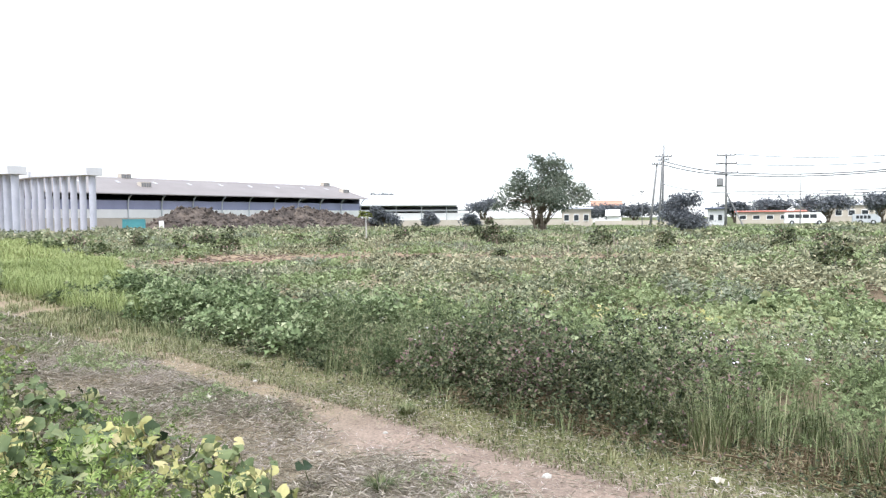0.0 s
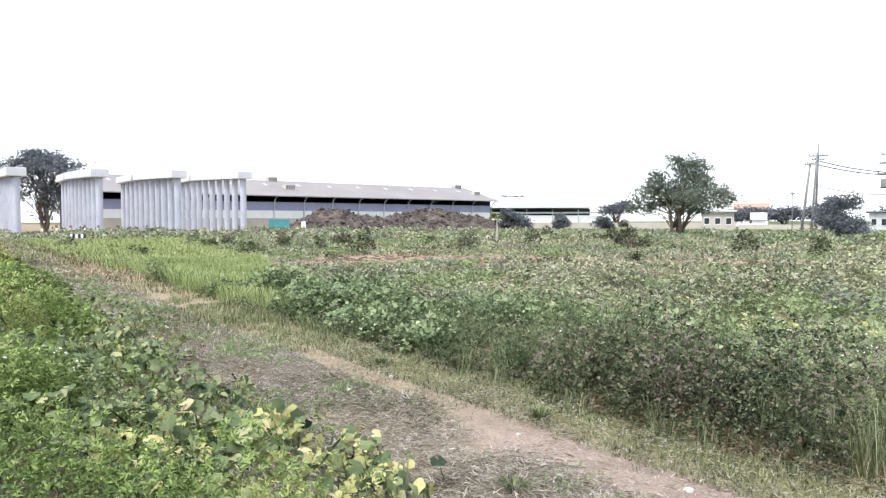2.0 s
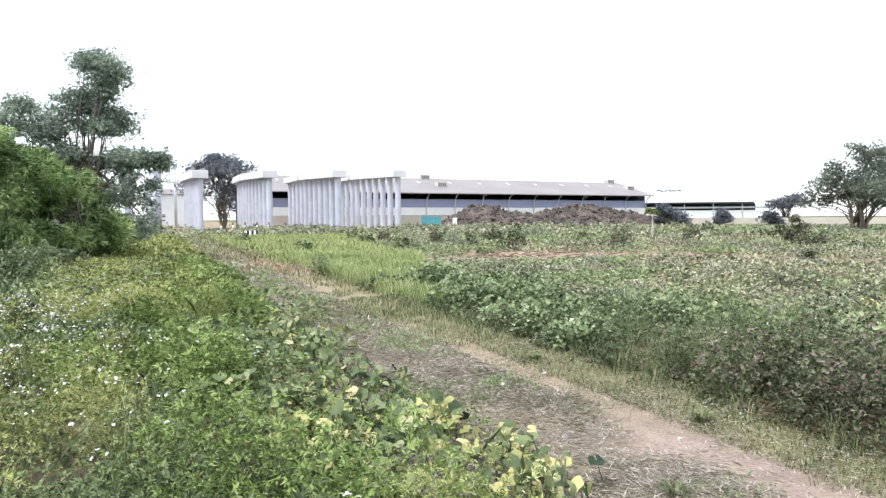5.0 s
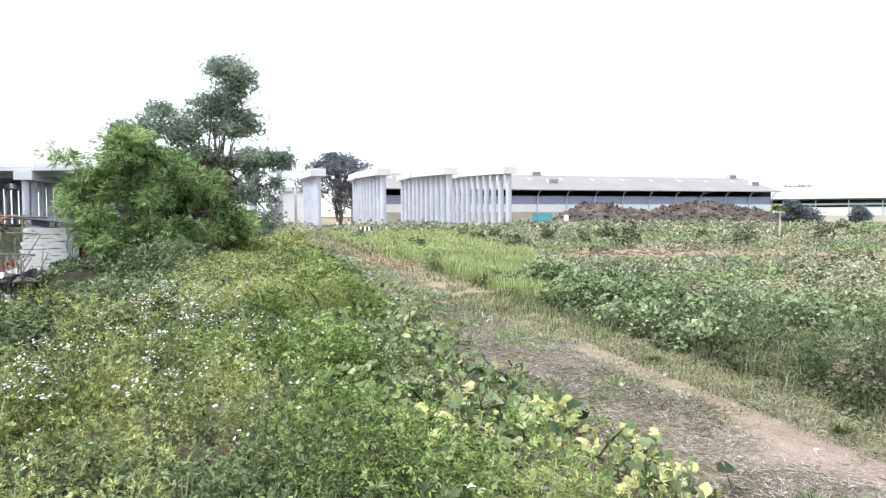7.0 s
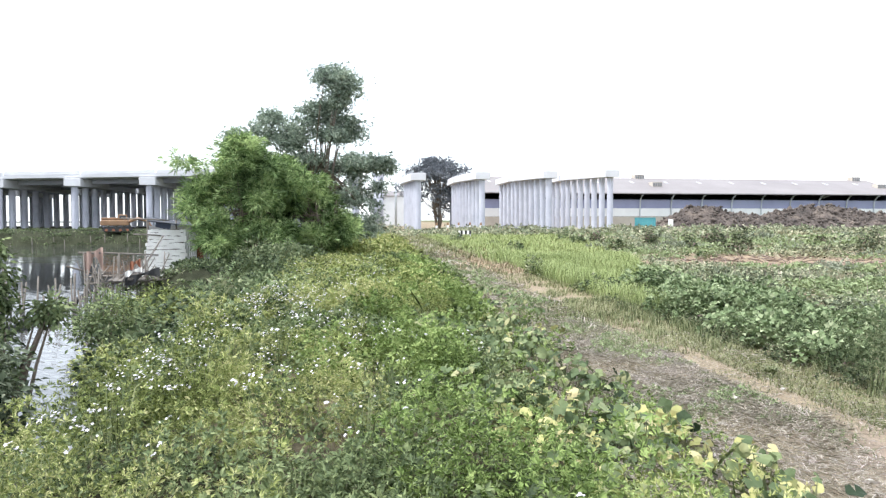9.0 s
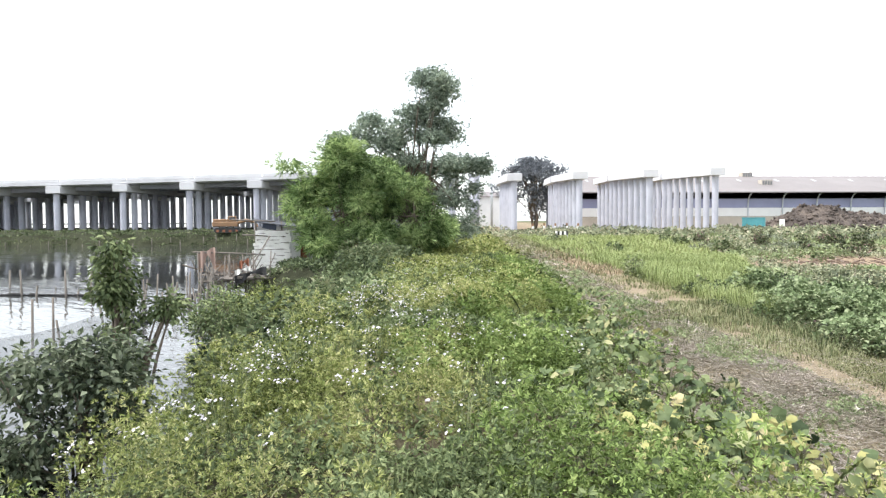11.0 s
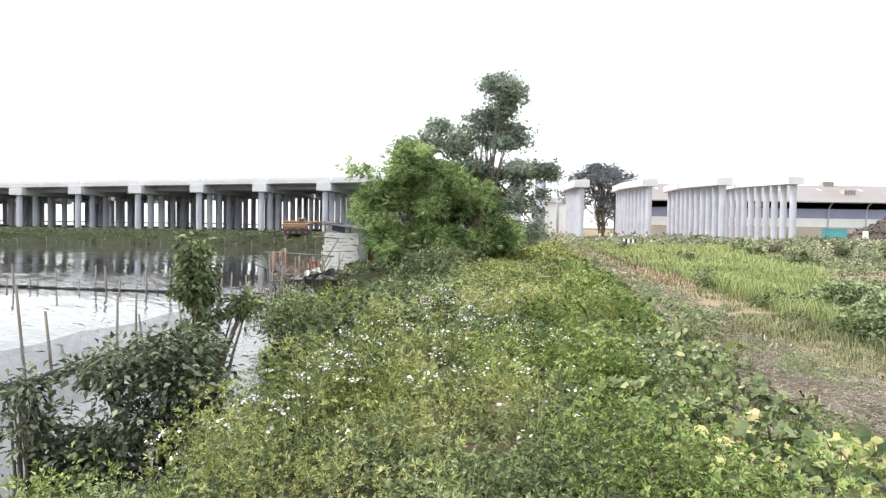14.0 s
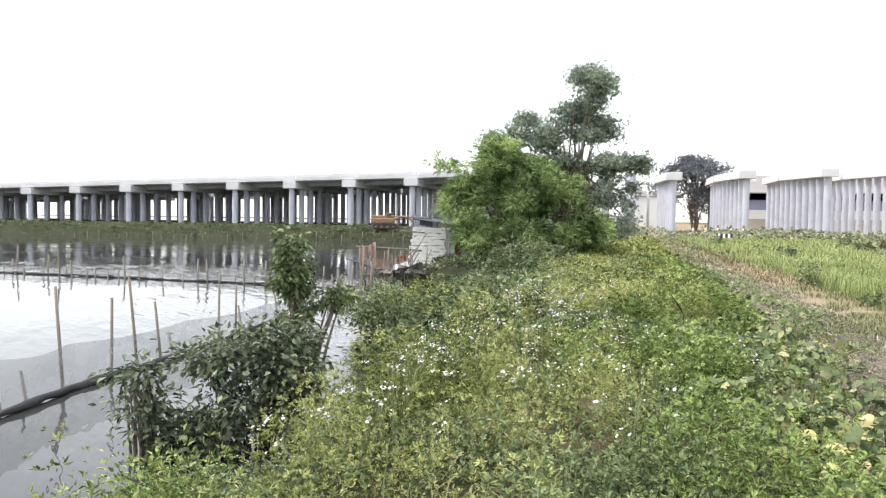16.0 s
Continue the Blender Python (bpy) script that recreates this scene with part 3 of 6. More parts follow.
house = thing("warehouse", "long warehouse with weathered pitched roof, blue-grey cladding and white lower wall", "warehouse")
for v0, z0, v1, z1 in ((-0.6, EAVE - 0.2, WHALF, RIDGE), (WHALF * 2 + 0.6, EAVE - 0.2, WHALF, RIDGE)):
    prof = [(v0, z0), (v1, z1), (v1, z1 + 0.18), (v0, z0 + 0.18)]
    part("roof", prism(prof, -1.2, WLEN + 1.0, lambda u, v, w: wh(w, u, v)), M_ROOF, house)
N_BAY = 14
BAY = WLEN / N_BAY
for i in range(N_BAY):
    u0, u1 = i * BAY, (i + 1) * BAY
    part("cladding_panel", slab(wh, u0 + 0.02, u1 - 0.02, 1.6, 1.75, 4.1, 5.85), M_BLUE, house)
    part("lower_wall_panel", slab(wh, u0 + 0.02, u1 - 0.02, 1.35, 1.6, 2.4, 4.07), M_WHITE, house)
    part("plinth_panel", slab(wh, u0 + 0.02, u1 - 0.02, 1.45, 1.6, -0.3, 2.37), M_BEIGE, house)
# Near-black far wall puts the interior's shade behind the open eave gap.
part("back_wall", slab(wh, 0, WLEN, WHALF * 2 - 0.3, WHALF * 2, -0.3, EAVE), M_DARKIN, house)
for i in range(N_BAY + 1):
    u = i * BAY
    pts = [wh(u, 1.2, -0.2), wh(u, 1.2, 4.7), wh(u, 1.05, 5.75), wh(u, 0.55, 6.45), wh(u, -0.35, 6.95)]
    part("eave_post", tube(pts, 0.13, 6), M_STEEL, house)
# Left gable is an open end; a near-black sheet stands for its shade.
for u in (0.05, WLEN - 0.05):
    gable = prism([(1.6, -0.3), (WHALF * 2, -0.3), (WHALF * 2, EAVE - 0.25), (WHALF, RIDGE - 0.1), (1.6, EAVE + 0.3)], u - 0.1, u + 0.1, lambda a, b, w: wh(w, a, b))
    part("gable_end", gable, M_DARKIN if u > 1 else M_BLUE, house)
for u in (1.8, 57.4):
    for v, du in ((WHALF, 0.4), (WHALF * 0.45, -0.2)):
        z = EAVE + (RIDGE - EAVE) * v / WHALF
        vent = part("roof_vent", slab(wh, u + du - 1.1, u + du + 1.1, v - 0.8, v + 0.8, z - 0.3, z + 0.95), M_BEIGE, house)
        for j in range(4):
            part("louvre", slab(wh, u + du - 1.04 + 0.54 * j, u + du - 0.64 + 0.54 * j, v - 0.85, v - 0.805, z, z + 0.8), M_POLE, vent)
for i in range(12):
    u = 5 + i * 8
    v0, v1 = WHALF * 0.62, WHALF * 0.74
    zz = lambda v: EAVE - 0.2 + (RIDGE - EAVE + 0.2) * (v + 0.6) / (WHALF + 0.6) + 0.19
    part("skylight", ([wh(u, v0, zz(v0)), wh(u + 0.5, v0, zz(v0)), wh(u + 0.5, v1, zz(v1)), wh(u, v1, zz(v1)), wh(u, v0, zz(v0) + 0.06), wh(u + 0.5, v0, zz(v0) + 0.06), wh(u + 0.5, v1, zz(v1) + 0.06), wh(u, v1, zz(v1) + 0.06)],
                      [[0, 1, 5, 4], [1, 2, 6, 5], [2, 3, 7, 6], [3, 0, 4, 7], [4, 5, 6, 7]]), M_ROOFW, house)

# ---- white open-sided shed beyond ----
SB = polar(6.6, 226)
SD = (polar(-2.1, 232) - SB).normalized()
SN = Vector((-SD.y, SD.x, 0))


def sh(u, v, z):
    p = SB + SD * u + SN * v
    return (p.x, p.y, z)


shed = thing("open_shed", "white-roofed open-sided storage shed with white band wall", "shed")
SLEN = 36.0
for a, b in (((-0.5, 6.0), (11, 9.6)), ((22.5, 6.0), (11, 9.6))):
    part("roof", prism([a, b, (b[0], b[1] + 0.2), (a[0], a[1] + 0.2)], -14, SLEN, lambda u, v, w: sh(w, u, v)), M_ROOFW, shed)
for i in range(6):
    u0, u1 = -14 + i * 50 / 6, -14 + (i + 1) * 50 / 6
    part("wall_panel", slab(sh, u0 + 0.02, u1 - 0.02, 1.0, 1.2, 1.0, 3.6), M_WHITE, shed)
    part("eave_band", slab(sh, u0 + 0.02, u1 - 0.02, 0.6, 0.8, 4.2, 4.7), M_ROOFW, shed)
    part("post", tube([sh(u1, 0.4, -0.2), sh(u1, 0.4, 6.0)], 0.14, 6), M_STEEL, shed)
# Coloured near black in place of the shade inside the open shed.
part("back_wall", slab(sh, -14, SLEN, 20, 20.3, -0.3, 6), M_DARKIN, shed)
part("plinth", slab(sh, -14, SLEN, 1.0, 1.2, -0.3, 0.98), M_BEIGE, shed)


# ---- spoil heap ----
def heap():
    nu, nv = 320, 56
    p0, p1 = polar(23.2, 118), polar(6.0, 160)
    along = (p1 - p0)
    n = Vector((-along.y, along.x, 0)).normalized()
    u, v = np.meshgrid(np.linspace(0, 1, nu), np.linspace(-1, 1, nv), indexing="ij")
    crest = 0.62 + 0.36 * np.exp(-((u - 0.16) / 0.1) ** 2) + 0.42 * np.exp(-((u - 0.6) / 0.17) ** 2) - 0.1 * np.exp(-((u - 0.36) / 0.09) ** 2)
    ends = smooth(u, 0, 0.12) * (1 - smooth(u, 0.86, 1.0))
    z = 3.8 * crest * ends * (1 - np.abs(v) ** 1.5)
    z += ends * (1 - v ** 2) * (0.5 * wave(u * 60, v * 10, 1.0, 0.4) + 0.4 * wave(u * 150, v * 24, 1.0, 2.0) + RNG.normal(0, 0.16, u.shape) + 0.22 * np.abs(wave(u * 420, v * 60, 1.0, 5.0)))
    x = p0.x + along.x * u + n.x * v * 8
    y = p0.y + along.y * u + n.y * v * 8
    g = np.arange(nu * nv).reshape(nu, nv)
    f = np.stack([g[:-1, :-1], g[:-1, 1:], g[1:, 1:], g[1:, :-1]], -1).reshape(-1, 4)
    ob = new("spoil_heap", mesh("spoil_heap", np.stack([x, y, z - 0.15], -1).reshape(-1, 3), f, M_SPOIL))
    tagged(ob, "long lumpy heap of dark brown dug earth and rubble", "spoil heap", kind="stuff")
    pick = RNG.integers(0, nu * nv, 3600)
    flat = np.stack([x, y, z - 0.15], -1).reshape(-1, 3)[pick]
    flat = flat[flat[:, 2] > 0.3]
    n = len(flat)
    size = RNG.uniform(0.12, 0.5, (n, 1, 1)) * RNG.uniform(0.6, 1.3, (n, 1, 3))
    octa = np.array([(1, 0, 0), (0, 1, 0), (-1, 0, 0), (0, -1, 0), (0, 0, 0.8), (0, 0, -0.8)], float)
    V = flat[:, None] + (octa[None] + RNG.normal(0, 0.25, (n, 6, 3))) * size
    tri = np.array([(0, 1, 4), (1, 2, 4), (2, 3, 4), (3, 0, 4), (1, 0, 5), (2, 1, 5), (3, 2, 5), (0, 3, 5)])
    F = (np.arange(n)[:, None, None] * 6 + tri[None]).reshape(-1, 3)
    tagged(new("spoil_rubble", mesh("spoil_rubble", V.reshape(-1, 3), F, M_SPOIL)), "clods and rubble lying over the spoil heap", "rubble", kind="stuff")


heap()


# ---- trees ----
def tree(name, label, place, tall, crown_r, crown_z, leaf=0.2, clumps=60, per=60, trunk_r=0.2, stems=3, material=None, flat=0.75, lean=(0, 0), clump_r=0.22, lobes=None, seed=1, fan=(0, 45, -45), slim=0.42):
    """Tapered stems and limbs that end in leaf clumps. Sizes in metres; crown_z: the crown's middle height."""
    rg = np.random.default_rng(seed)
    ob = thing(name, label, "tree", place)
    ends, limbs = [], []
    lobes = lobes or [(0, 0, crown_z, crown_r, crown_r * flat)]
    split = []
    for cx, cy, cz, cr, ch in lobes:
        for i in range(9):
            o = unit(rg.normal(0, 1, 3)) * rg.uniform(0.45, 0.95)
            k = rg.uniform(0.25, 0.6)
            split.append((cx + o[0] * cr, cy + o[1] * cr, cz + o[2] * ch, cr * k, ch * k))
    lobes = split
    weight = np.array([q[3] ** 2 for q in lobes])
    for i in range(clumps):
        cx, cy, cz, cr, ch = lobes[rg.choice(len(lobes), p=weight / weight.sum())]
        d = unit(rg.normal(0, 1, 3))
        r = rg.uniform(0.45, 1.0) ** 0.6
        ends.append(np.array([cx + d[0] * cr * r, cy + d[1] * cr * r, max(cz + d[2] * ch * r, 0.16 * crown_z)]))
    stems_ = []
    for i in range(stems):
        a = 2 * math.pi * i / stems + rg.uniform(-0.4, 0.4)
        top = np.array([lean[0] + math.cos(a) * crown_r * 0.35, lean[1] + math.sin(a) * crown_r * 0.35, crown_z * 1.05])
        p0 = np.array([math.cos(a) * trunk_r * 0.7, math.sin(a) * trunk_r * 0.7, -0.25])
        pts = [tuple(p0 + (top - p0) * t + np.array([0, 0, 0.5 * math.sin(t * math.pi) * trunk_r]) + rg.normal(0, 0.03 * crown_r, 3) * (0 < t < 1)) for t in (0, 0.2, 0.45, 0.7, 1)]
        stems_.append(pts)
        limbs.append(tube(pts, [trunk_r * k for k in (1.1, 0.85, 0.65, 0.45, 0.15)], 8))
    for e in ends[:: max(1, clumps // 60)]:
        st = stems_[rg.integers(stems)]
        b = np.array(st[rg.integers(1, 4)])
        mid = (b + e) / 2 + np.array([0, 0, 0.1 * np.linalg.norm(e - b)])
        limbs.append(tube([tuple(b), tuple(mid), tuple(e)], [trunk_r * 0.35, trunk_r * 0.2, trunk_r * 0.06], 5))
    part("trunk", join(*limbs), M_BARK, ob, "grey-brown branching trunk", True)
    E = np.array(ends)
    i = np.repeat(np.arange(len(E)), per)
    size = crown_r * clump_r * rg.uniform(0.6, 1.35, len(E))
    off = rg.normal(0, 1, (len(i), 3)) * np.array([0.75, 0.75, 0.42])
    P = E[i] + off * size[i][:, None]
    d = unit(off + rg.normal(0, 0.5, off.shape) + np.array([0, 0, -0.1]))
    L = leaf * rg.uniform(0.65, 1.35, len(i))
    v, f = sprigs(P, d, facing(d, 1.0, 0.7), L, L * slim, fan)
    part("crown", (v, f), material or M_TREE, ob, "uneven green leafy crown")
    return ob


def ground_at(p):
    s, l = (p.y - p.x) * R2, (p.x + p.y) * R2
    return float(height(s, l))


def on(p):
    return (p.x, p.y, ground_at(p))


tree("field_tree", "broad grey-green field tree with several stems and airy crown", on(polar(-7.95, 84)), 10, 4.6, 5.0, 0.24, 300, 34, 0.24, 4, M_GREYTREE, seed=3, clump_r=0.11,
     lobes=[(0, 0, 4.4, 4.2, 2.0), (-3.7, 0, 3.9, 2.0, 1.4), (3.6, 0, 4.4, 2.0, 1.7), (0.6, 0, 7.0, 2.6, 1.7), (2.4, 0, 6.7, 1.9, 1.4), (-1.8, 0, 6.2, 1.7, 1.3), (-0.4, 0, 8.9, 0.9, 0.8), (1.6, 0, 8.4, 0.9, 0.8)])
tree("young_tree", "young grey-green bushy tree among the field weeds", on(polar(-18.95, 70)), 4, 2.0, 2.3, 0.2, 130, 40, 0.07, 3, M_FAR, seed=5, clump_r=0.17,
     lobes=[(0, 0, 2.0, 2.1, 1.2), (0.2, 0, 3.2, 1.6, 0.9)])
tree("olive_shrub", "small olive-brown upright shrub in the field", on(polar(-3.6, 45)), 1.8, 0.6, 1.0, 0.12, 36, 40, 0.03, 4, M_DARK, flat=1.2, seed=6)
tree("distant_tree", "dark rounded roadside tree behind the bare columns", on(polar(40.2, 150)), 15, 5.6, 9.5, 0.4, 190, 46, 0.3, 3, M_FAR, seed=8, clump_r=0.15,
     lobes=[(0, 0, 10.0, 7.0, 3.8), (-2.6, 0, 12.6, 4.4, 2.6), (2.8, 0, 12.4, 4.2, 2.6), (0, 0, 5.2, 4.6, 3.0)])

# feathery trees by the hut
def across(bearing, rows):
    """Crown lobes given as (sideways to the viewer's right, away, height, radius, half height)."""
    b = radians(bearing)
    return [(x * math.cos(b) - y * math.sin(b), x * math.sin(b) + y * math.cos(b), z, r, h) for x, y, z, r, h in rows]


tree("feathery_bush", "dense light-green feathery tree on the dyke edge", on(Vector((-22.4, 15.0, 0))), 5, 2.2, 2.8, 0.3, 400, 26, 0.1, 6, M_LEUC, seed=11, clump_r=0.115, fan=(0, 20, -20, 44, -44), slim=0.1,
     lobes=across(54.2, [(-0.6, 0, 3.1, 1.15, 1.0), (-0.1, 0, 4.15, 0.5, 0.5), (0.5, 0.1, 3.5, 0.7, 0.6), (-1.6, 0.2, 2.4, 0.6, 0.6), (-1.3, -0.2, 1.5, 0.55, 0.5), (0.4, 0, 2.2, 0.8, 0.7), (-2.2, 0.3, 3.75, 0.22, 0.16), (1.4, 0.3, 2.9, 0.6, 0.6), (-0.8, -0.3, 0.9, 0.9, 0.5), (0.9, -0.2, 1.1, 0.8, 0.6)]))
tree("feathery_bush", "lower light-green feathery tree on the dyke edge", on(Vector((-21.85, 18.1, 0))), 5, 2.0, 2.2, 0.3, 280, 26, 0.09, 5, M_LEUC, seed=12, clump_r=0.12, fan=(0, 20, -20, 44, -44), slim=0.1,
     lobes=across(47.3, [(-1.2, 0, 2.6, 0.95, 0.85), (-1.7, 0, 3.4, 0.5, 0.45), (-0.2, 0, 1.9, 0.8, 0.8), (-0.4, 0.1, 2.9, 0.5, 0.4), (-1.9, -0.1, 1.5, 0.6, 0.5), (0.5, 0.2, 1.2, 0.6, 0.6), (-0.7, -0.2, 0.8, 0.9, 0.5)]))
tree("tall_dyke_tree", "tall dark green tree with layered branches and gaps", on(Vector((-23.7, 19.8, 0))), 9, 2.4, 4.6, 0.13, 420, 54, 0.12, 3, M_TREE, seed=14, clump_r=0.115,
     lobes=across(48.4, [(0.5, 0, 7.2, 1.3, 0.8), (0.4, 0, 6.3, 0.8, 0.5), (0.2, 0, 7.6, 0.8, 0.5), (1.2, 0, 5.4, 0.85, 0.3), (0.4, 0, 5.2, 0.9, 0.5), (-2.6, 0, 5.6, 0.8, 0.55), (-1.5, 0, 5.5, 1.0, 0.7), (-3.6, 0.4, 4.9, 0.5, 0.4), (2.3, 0.2, 3.95, 0.95, 0.2), (1.2, 0, 3.9, 1.1, 0.4),
                         (-0.9, 0.3, 4.4, 1.3, 0.8), (1.4, 0.2, 2.9, 1.0, 0.8), (1.7, 0.2, 1.6, 0.9, 0.8), (-2.0, 0.1, 4.5, 1.1, 0.8), (0.3, 0.2, 2.6, 1.2, 1.0), (-0.3, 0, 6.0, 0.6, 0.4)]))


# ---- vegetation ----
def spread(n, s0, s1, l0, l1):
    return RNG.uniform(s0, s1, n), RNG.uniform(l0, l1, n)


def vnoise(s, l, f, seed=0):
    """Smooth random field from 0 to 1 over the plan, f cells a metre, two octaves."""
    out = 0.0
    for k, w in ((1.0, 0.68), (2.3, 0.32)):
        g = np.random.default_rng(500 + seed).random((64, 64))
        x, y = np.asarray(s) * f * k + 17.3, np.asarray(l) * f * k + 31.7
        xi, yi = np.floor(x).astype(int), np.floor(y).astype(int)
        u, v = x - xi, y - yi
        u, v = u * u * (3 - 2 * u), v * v * (3 - 2 * v)
        a, b, c, d = g[xi % 64, yi % 64], g[(xi + 1) % 64, yi % 64], g[xi % 64, (yi + 1) % 64], g[(xi + 1) % 64, (yi + 1) % 64]
        out = out + w * (a * (1 - u) * (1 - v) + b * u * (1 - v) + c * (1 - u) * v + d * u * v)
    return out


def clumps_at(s, l, radius, tall, count, rough=0.55):
    """Leafy mounds of uneven size standing on the plan."""
    k = np.exp(RNG.normal(0, rough, len(s)) - 0.1)
    k = np.clip(k, 0.3, 2.2)
    tall = tall * np.clip(k * RNG.uniform(0.8, 1.2, len(s)), 0.3, 1.7)
    return domes(at_sl(s, l), radius * np.sqrt(k), tall * np.ones(len(s)), np.maximum(count * k, 8).astype(int))


def clumped(n, s0, s1, l0, l1, radius, tall, count, keep=None):
    s, l = spread(n, s0, s1, l0, l1)
    if keep is not None:
        ok = keep(s, l)
        s, l = s[ok], l[ok]
    return clumps_at(s, l, radius, tall, count)


def weed_shape(P, d, L, leaflets=(0, 38, -38, 80, -80), slim=0.38, tilt=0.45):
    near = np.clip(np.hypot(P[:, 0], P[:, 1]) / 7.5, 0.66, 1.0) if L < 0.07 else 1.0
    size = L * near * RNG.uniform(0.55, 1.35, len(P))
    return sprigs(P, d, facing(d, 1.0, 0.75 if L < 0.07 else tilt), size, size * slim, leaflets)


FIVE, THREE = (0, 36, -36, 74, -74), (0, 55, -55)


def not_grass(s, l):
    return (l > 4.7 + 0.36 * np.clip(s - 12.5, 0, 13) + 0.22 * np.maximum(s - 25.5, 0) + 0.8 * (vnoise(s, l, 0.35, 3) - 0.5)) | (s < 12.3 + 2.0 * (vnoise(s, l, 0.5, 4) - 0.5)) | (s > 76)


def bare(s, l):
    """Red bare patches in the field."""
    x, y = xy(s, l)
    q = np.minimum(((x + 7.5) / 4.6) ** 2 + ((y - 30.2) / 3.4) ** 2, ((x - 0.4) / 4.6) ** 2 + ((y - 30.6) / 2.4) ** 2)
    q = np.minimum(q, ((x - 8.2) / 3.0) ** 2 + ((y - 28.0) / 1.6) ** 2)
    q = np.minimum(q, ((x - 8.6) / 1.5) ** 2 + ((y - 13.6) / 0.8) ** 2)
    return q > 0.5 + 1.1 * vnoise(s, l, 0.6, 5)


def lowland(s, l):
    """How low the field plants stay: creeping growth round the bare patches."""
    x, y = xy(s, l)
    q = ((x + 2.5) / 12.0) ** 2 + ((y - 26.5) / 9.0) ** 2
    return 0.42 + 0.58 * smooth(q, 0.5, 1.3)


def field_ok(s, l):
    return not_grass(s, l) & bare(s, l) & (l > 6.6)


# dyke: pale flowering weeds, lush herbs along the crown, dark herbs between them
def dyke_species(s, l):
    lush = vnoise(s, l, 0.75, 11) + 0.4 * smooth(l, -0.9, 0.3) - 0.16 * smooth(-l, 0.5, 1.6)
    dark = vnoise(s, l, 1.0, 12)
    return np.where(lush > 0.8, 1, np.where(dark > 0.62, 2, 0))


def dyke_edge(s, l):
    vine = smooth(s, 2.8, 3.6) * (1 - smooth(s, 10.2, 11.5))
    return (l < 1.3 - 0.85 * vine + 0.5 * (vnoise(s, l, 0.9, 13) - 0.5)) & (l > -2.45 - 0.05 * np.maximum(s, 0))


s, l = spread(400, 0.6, 11.5, -3.0, 1.4)
ok = dyke_edge(s, l)
s, l = s[ok], l[ok]
kind = dyke_species(s, l)
P1, d1 = clumps_at(s[kind == 0], l[kind == 0], 0.29, 0.4, 165)
P1b, d1b = clumps_at(s[kind == 0][::3], l[kind == 0][::3], 0.2, 0.52, 40)
Pl, dl = clumps_at(s[kind == 1], l[kind == 1], 0.31, 0.42, 170)
Ph, dh = clumps_at(s[kind == 2], l[kind == 2], 0.31, 0.32, 150)
s, l = spread(560, 11, 26, -3.1, 1.4)
kind = dyke_species(s, l)
P2, d2 = clumps_at(s[kind == 0], l[kind == 0], 0.38, 0.25, 60)
Pl2, dl2 = clumps_at(s[kind == 1], l[kind == 1], 0.4, 0.27, 64)
Ph2, dh2 = clumps_at(s[kind == 2], l[kind == 2], 0.42, 0.24, 60)
P3, d3 = clumped(300, 26, 66, -4.5, 1.2, 0.7, 0.3, 34)
P0, d0 = clumped(110, -10, 0.8, -2.2, 1.4, 0.42, 0.34, 26, lambda s, l: (s + 0.3) ** 2 + (l + 0.4) ** 2 > 1.6)
d1b = unit(d1b + np.array([0, 0, 0.8]))
stuff("dyke_weeds", [weed_shape(P1, unit(d1 + np.array([0, 0, 0.4])), 0.05, FIVE, 0.23), weed_shape(P1b, d1b, 0.05, FIVE, 0.26), weed_shape(P0, d0, 0.09, THREE), weed_shape(P2, d2, 0.072, THREE), weed_shape(P3, d3, 0.19, THREE)], M_WEED, "dense pale green flowering weeds covering the dyke crown", "weeds")
Pm, dm = clumped(90, 3.0, 11, 0.4, 2.0, 0.2, 0.2, 50)
stuff("lush_herbs", [weed_shape(Pm, dm, 0.045, FIVE, 0.36), weed_shape(Pl, dl, 0.062, FIVE, 0.31), weed_shape(Pl2, dl2, 0.085, THREE, 0.46)], M_LUSH, "fresh green lush herbs in mounds along the dyke", "weeds")
Pu, du = clumped(340, 1.4, 10, -2.9, 1.0, 0.24, 0.2, 44)
stuff("dyke_herbs", [weed_shape(Pu, du, 0.06, THREE, 0.5), weed_shape(Ph, dh, 0.06, FIVE, 0.34), weed_shape(Ph2, dh2, 0.09, THREE, 0.45)], M_HERB, "darker broad-leaved herbs mixed into the dyke weeds", "weeds")

# lower slope scrub to the water
on_slope = lambda s, l: (height(s, l) > -0.8) & (height(s, l) < 0.16) & (l < -2.0)
P1, d1 = clumped(260, 2.0, 9, -4.2, -2.0, 0.24, 0.16, 40, lambda s, l: on_slope(s, l) & (l < np.where(s < 6, -2.2, -2.5)) & ((l > -2.9) | (s < 3.6)))
P1c, d1c = clumped(50, 2.4, 3.8, -4.4, -3.0, 0.26, 0.22, 60)
P2, d2 = clumped(460, 9, 40, -9.5, -2.2, 0.5, 0.34, 30, lambda s, l: on_slope(s, l) & ((s < 18) | (s > 30) | (l > -4.6)))
stuff("bank_scrub", [weed_shape(P1, d1, 0.045, FIVE, 0.36), weed_shape(P1c, d1c, 0.05, FIVE, 0.36), weed_shape(P2, d2, 0.1, THREE, 0.5)], M_KUDZU, "bright green scrub down the bank to the water", "scrub")
P1, d1 = clumped(120, 8.5, 25, -4.4, -2.5, 0.5, 0.55, 90, lambda s, l: (height(s, l) > -0.8) & (l < -2.4 - 0.03 * s))
P2, d2 = clumped(46, 17, 31, -4.4, -2.6, 0.5, 0.4, 110, lambda s, l: height(s, l) > -0.6)
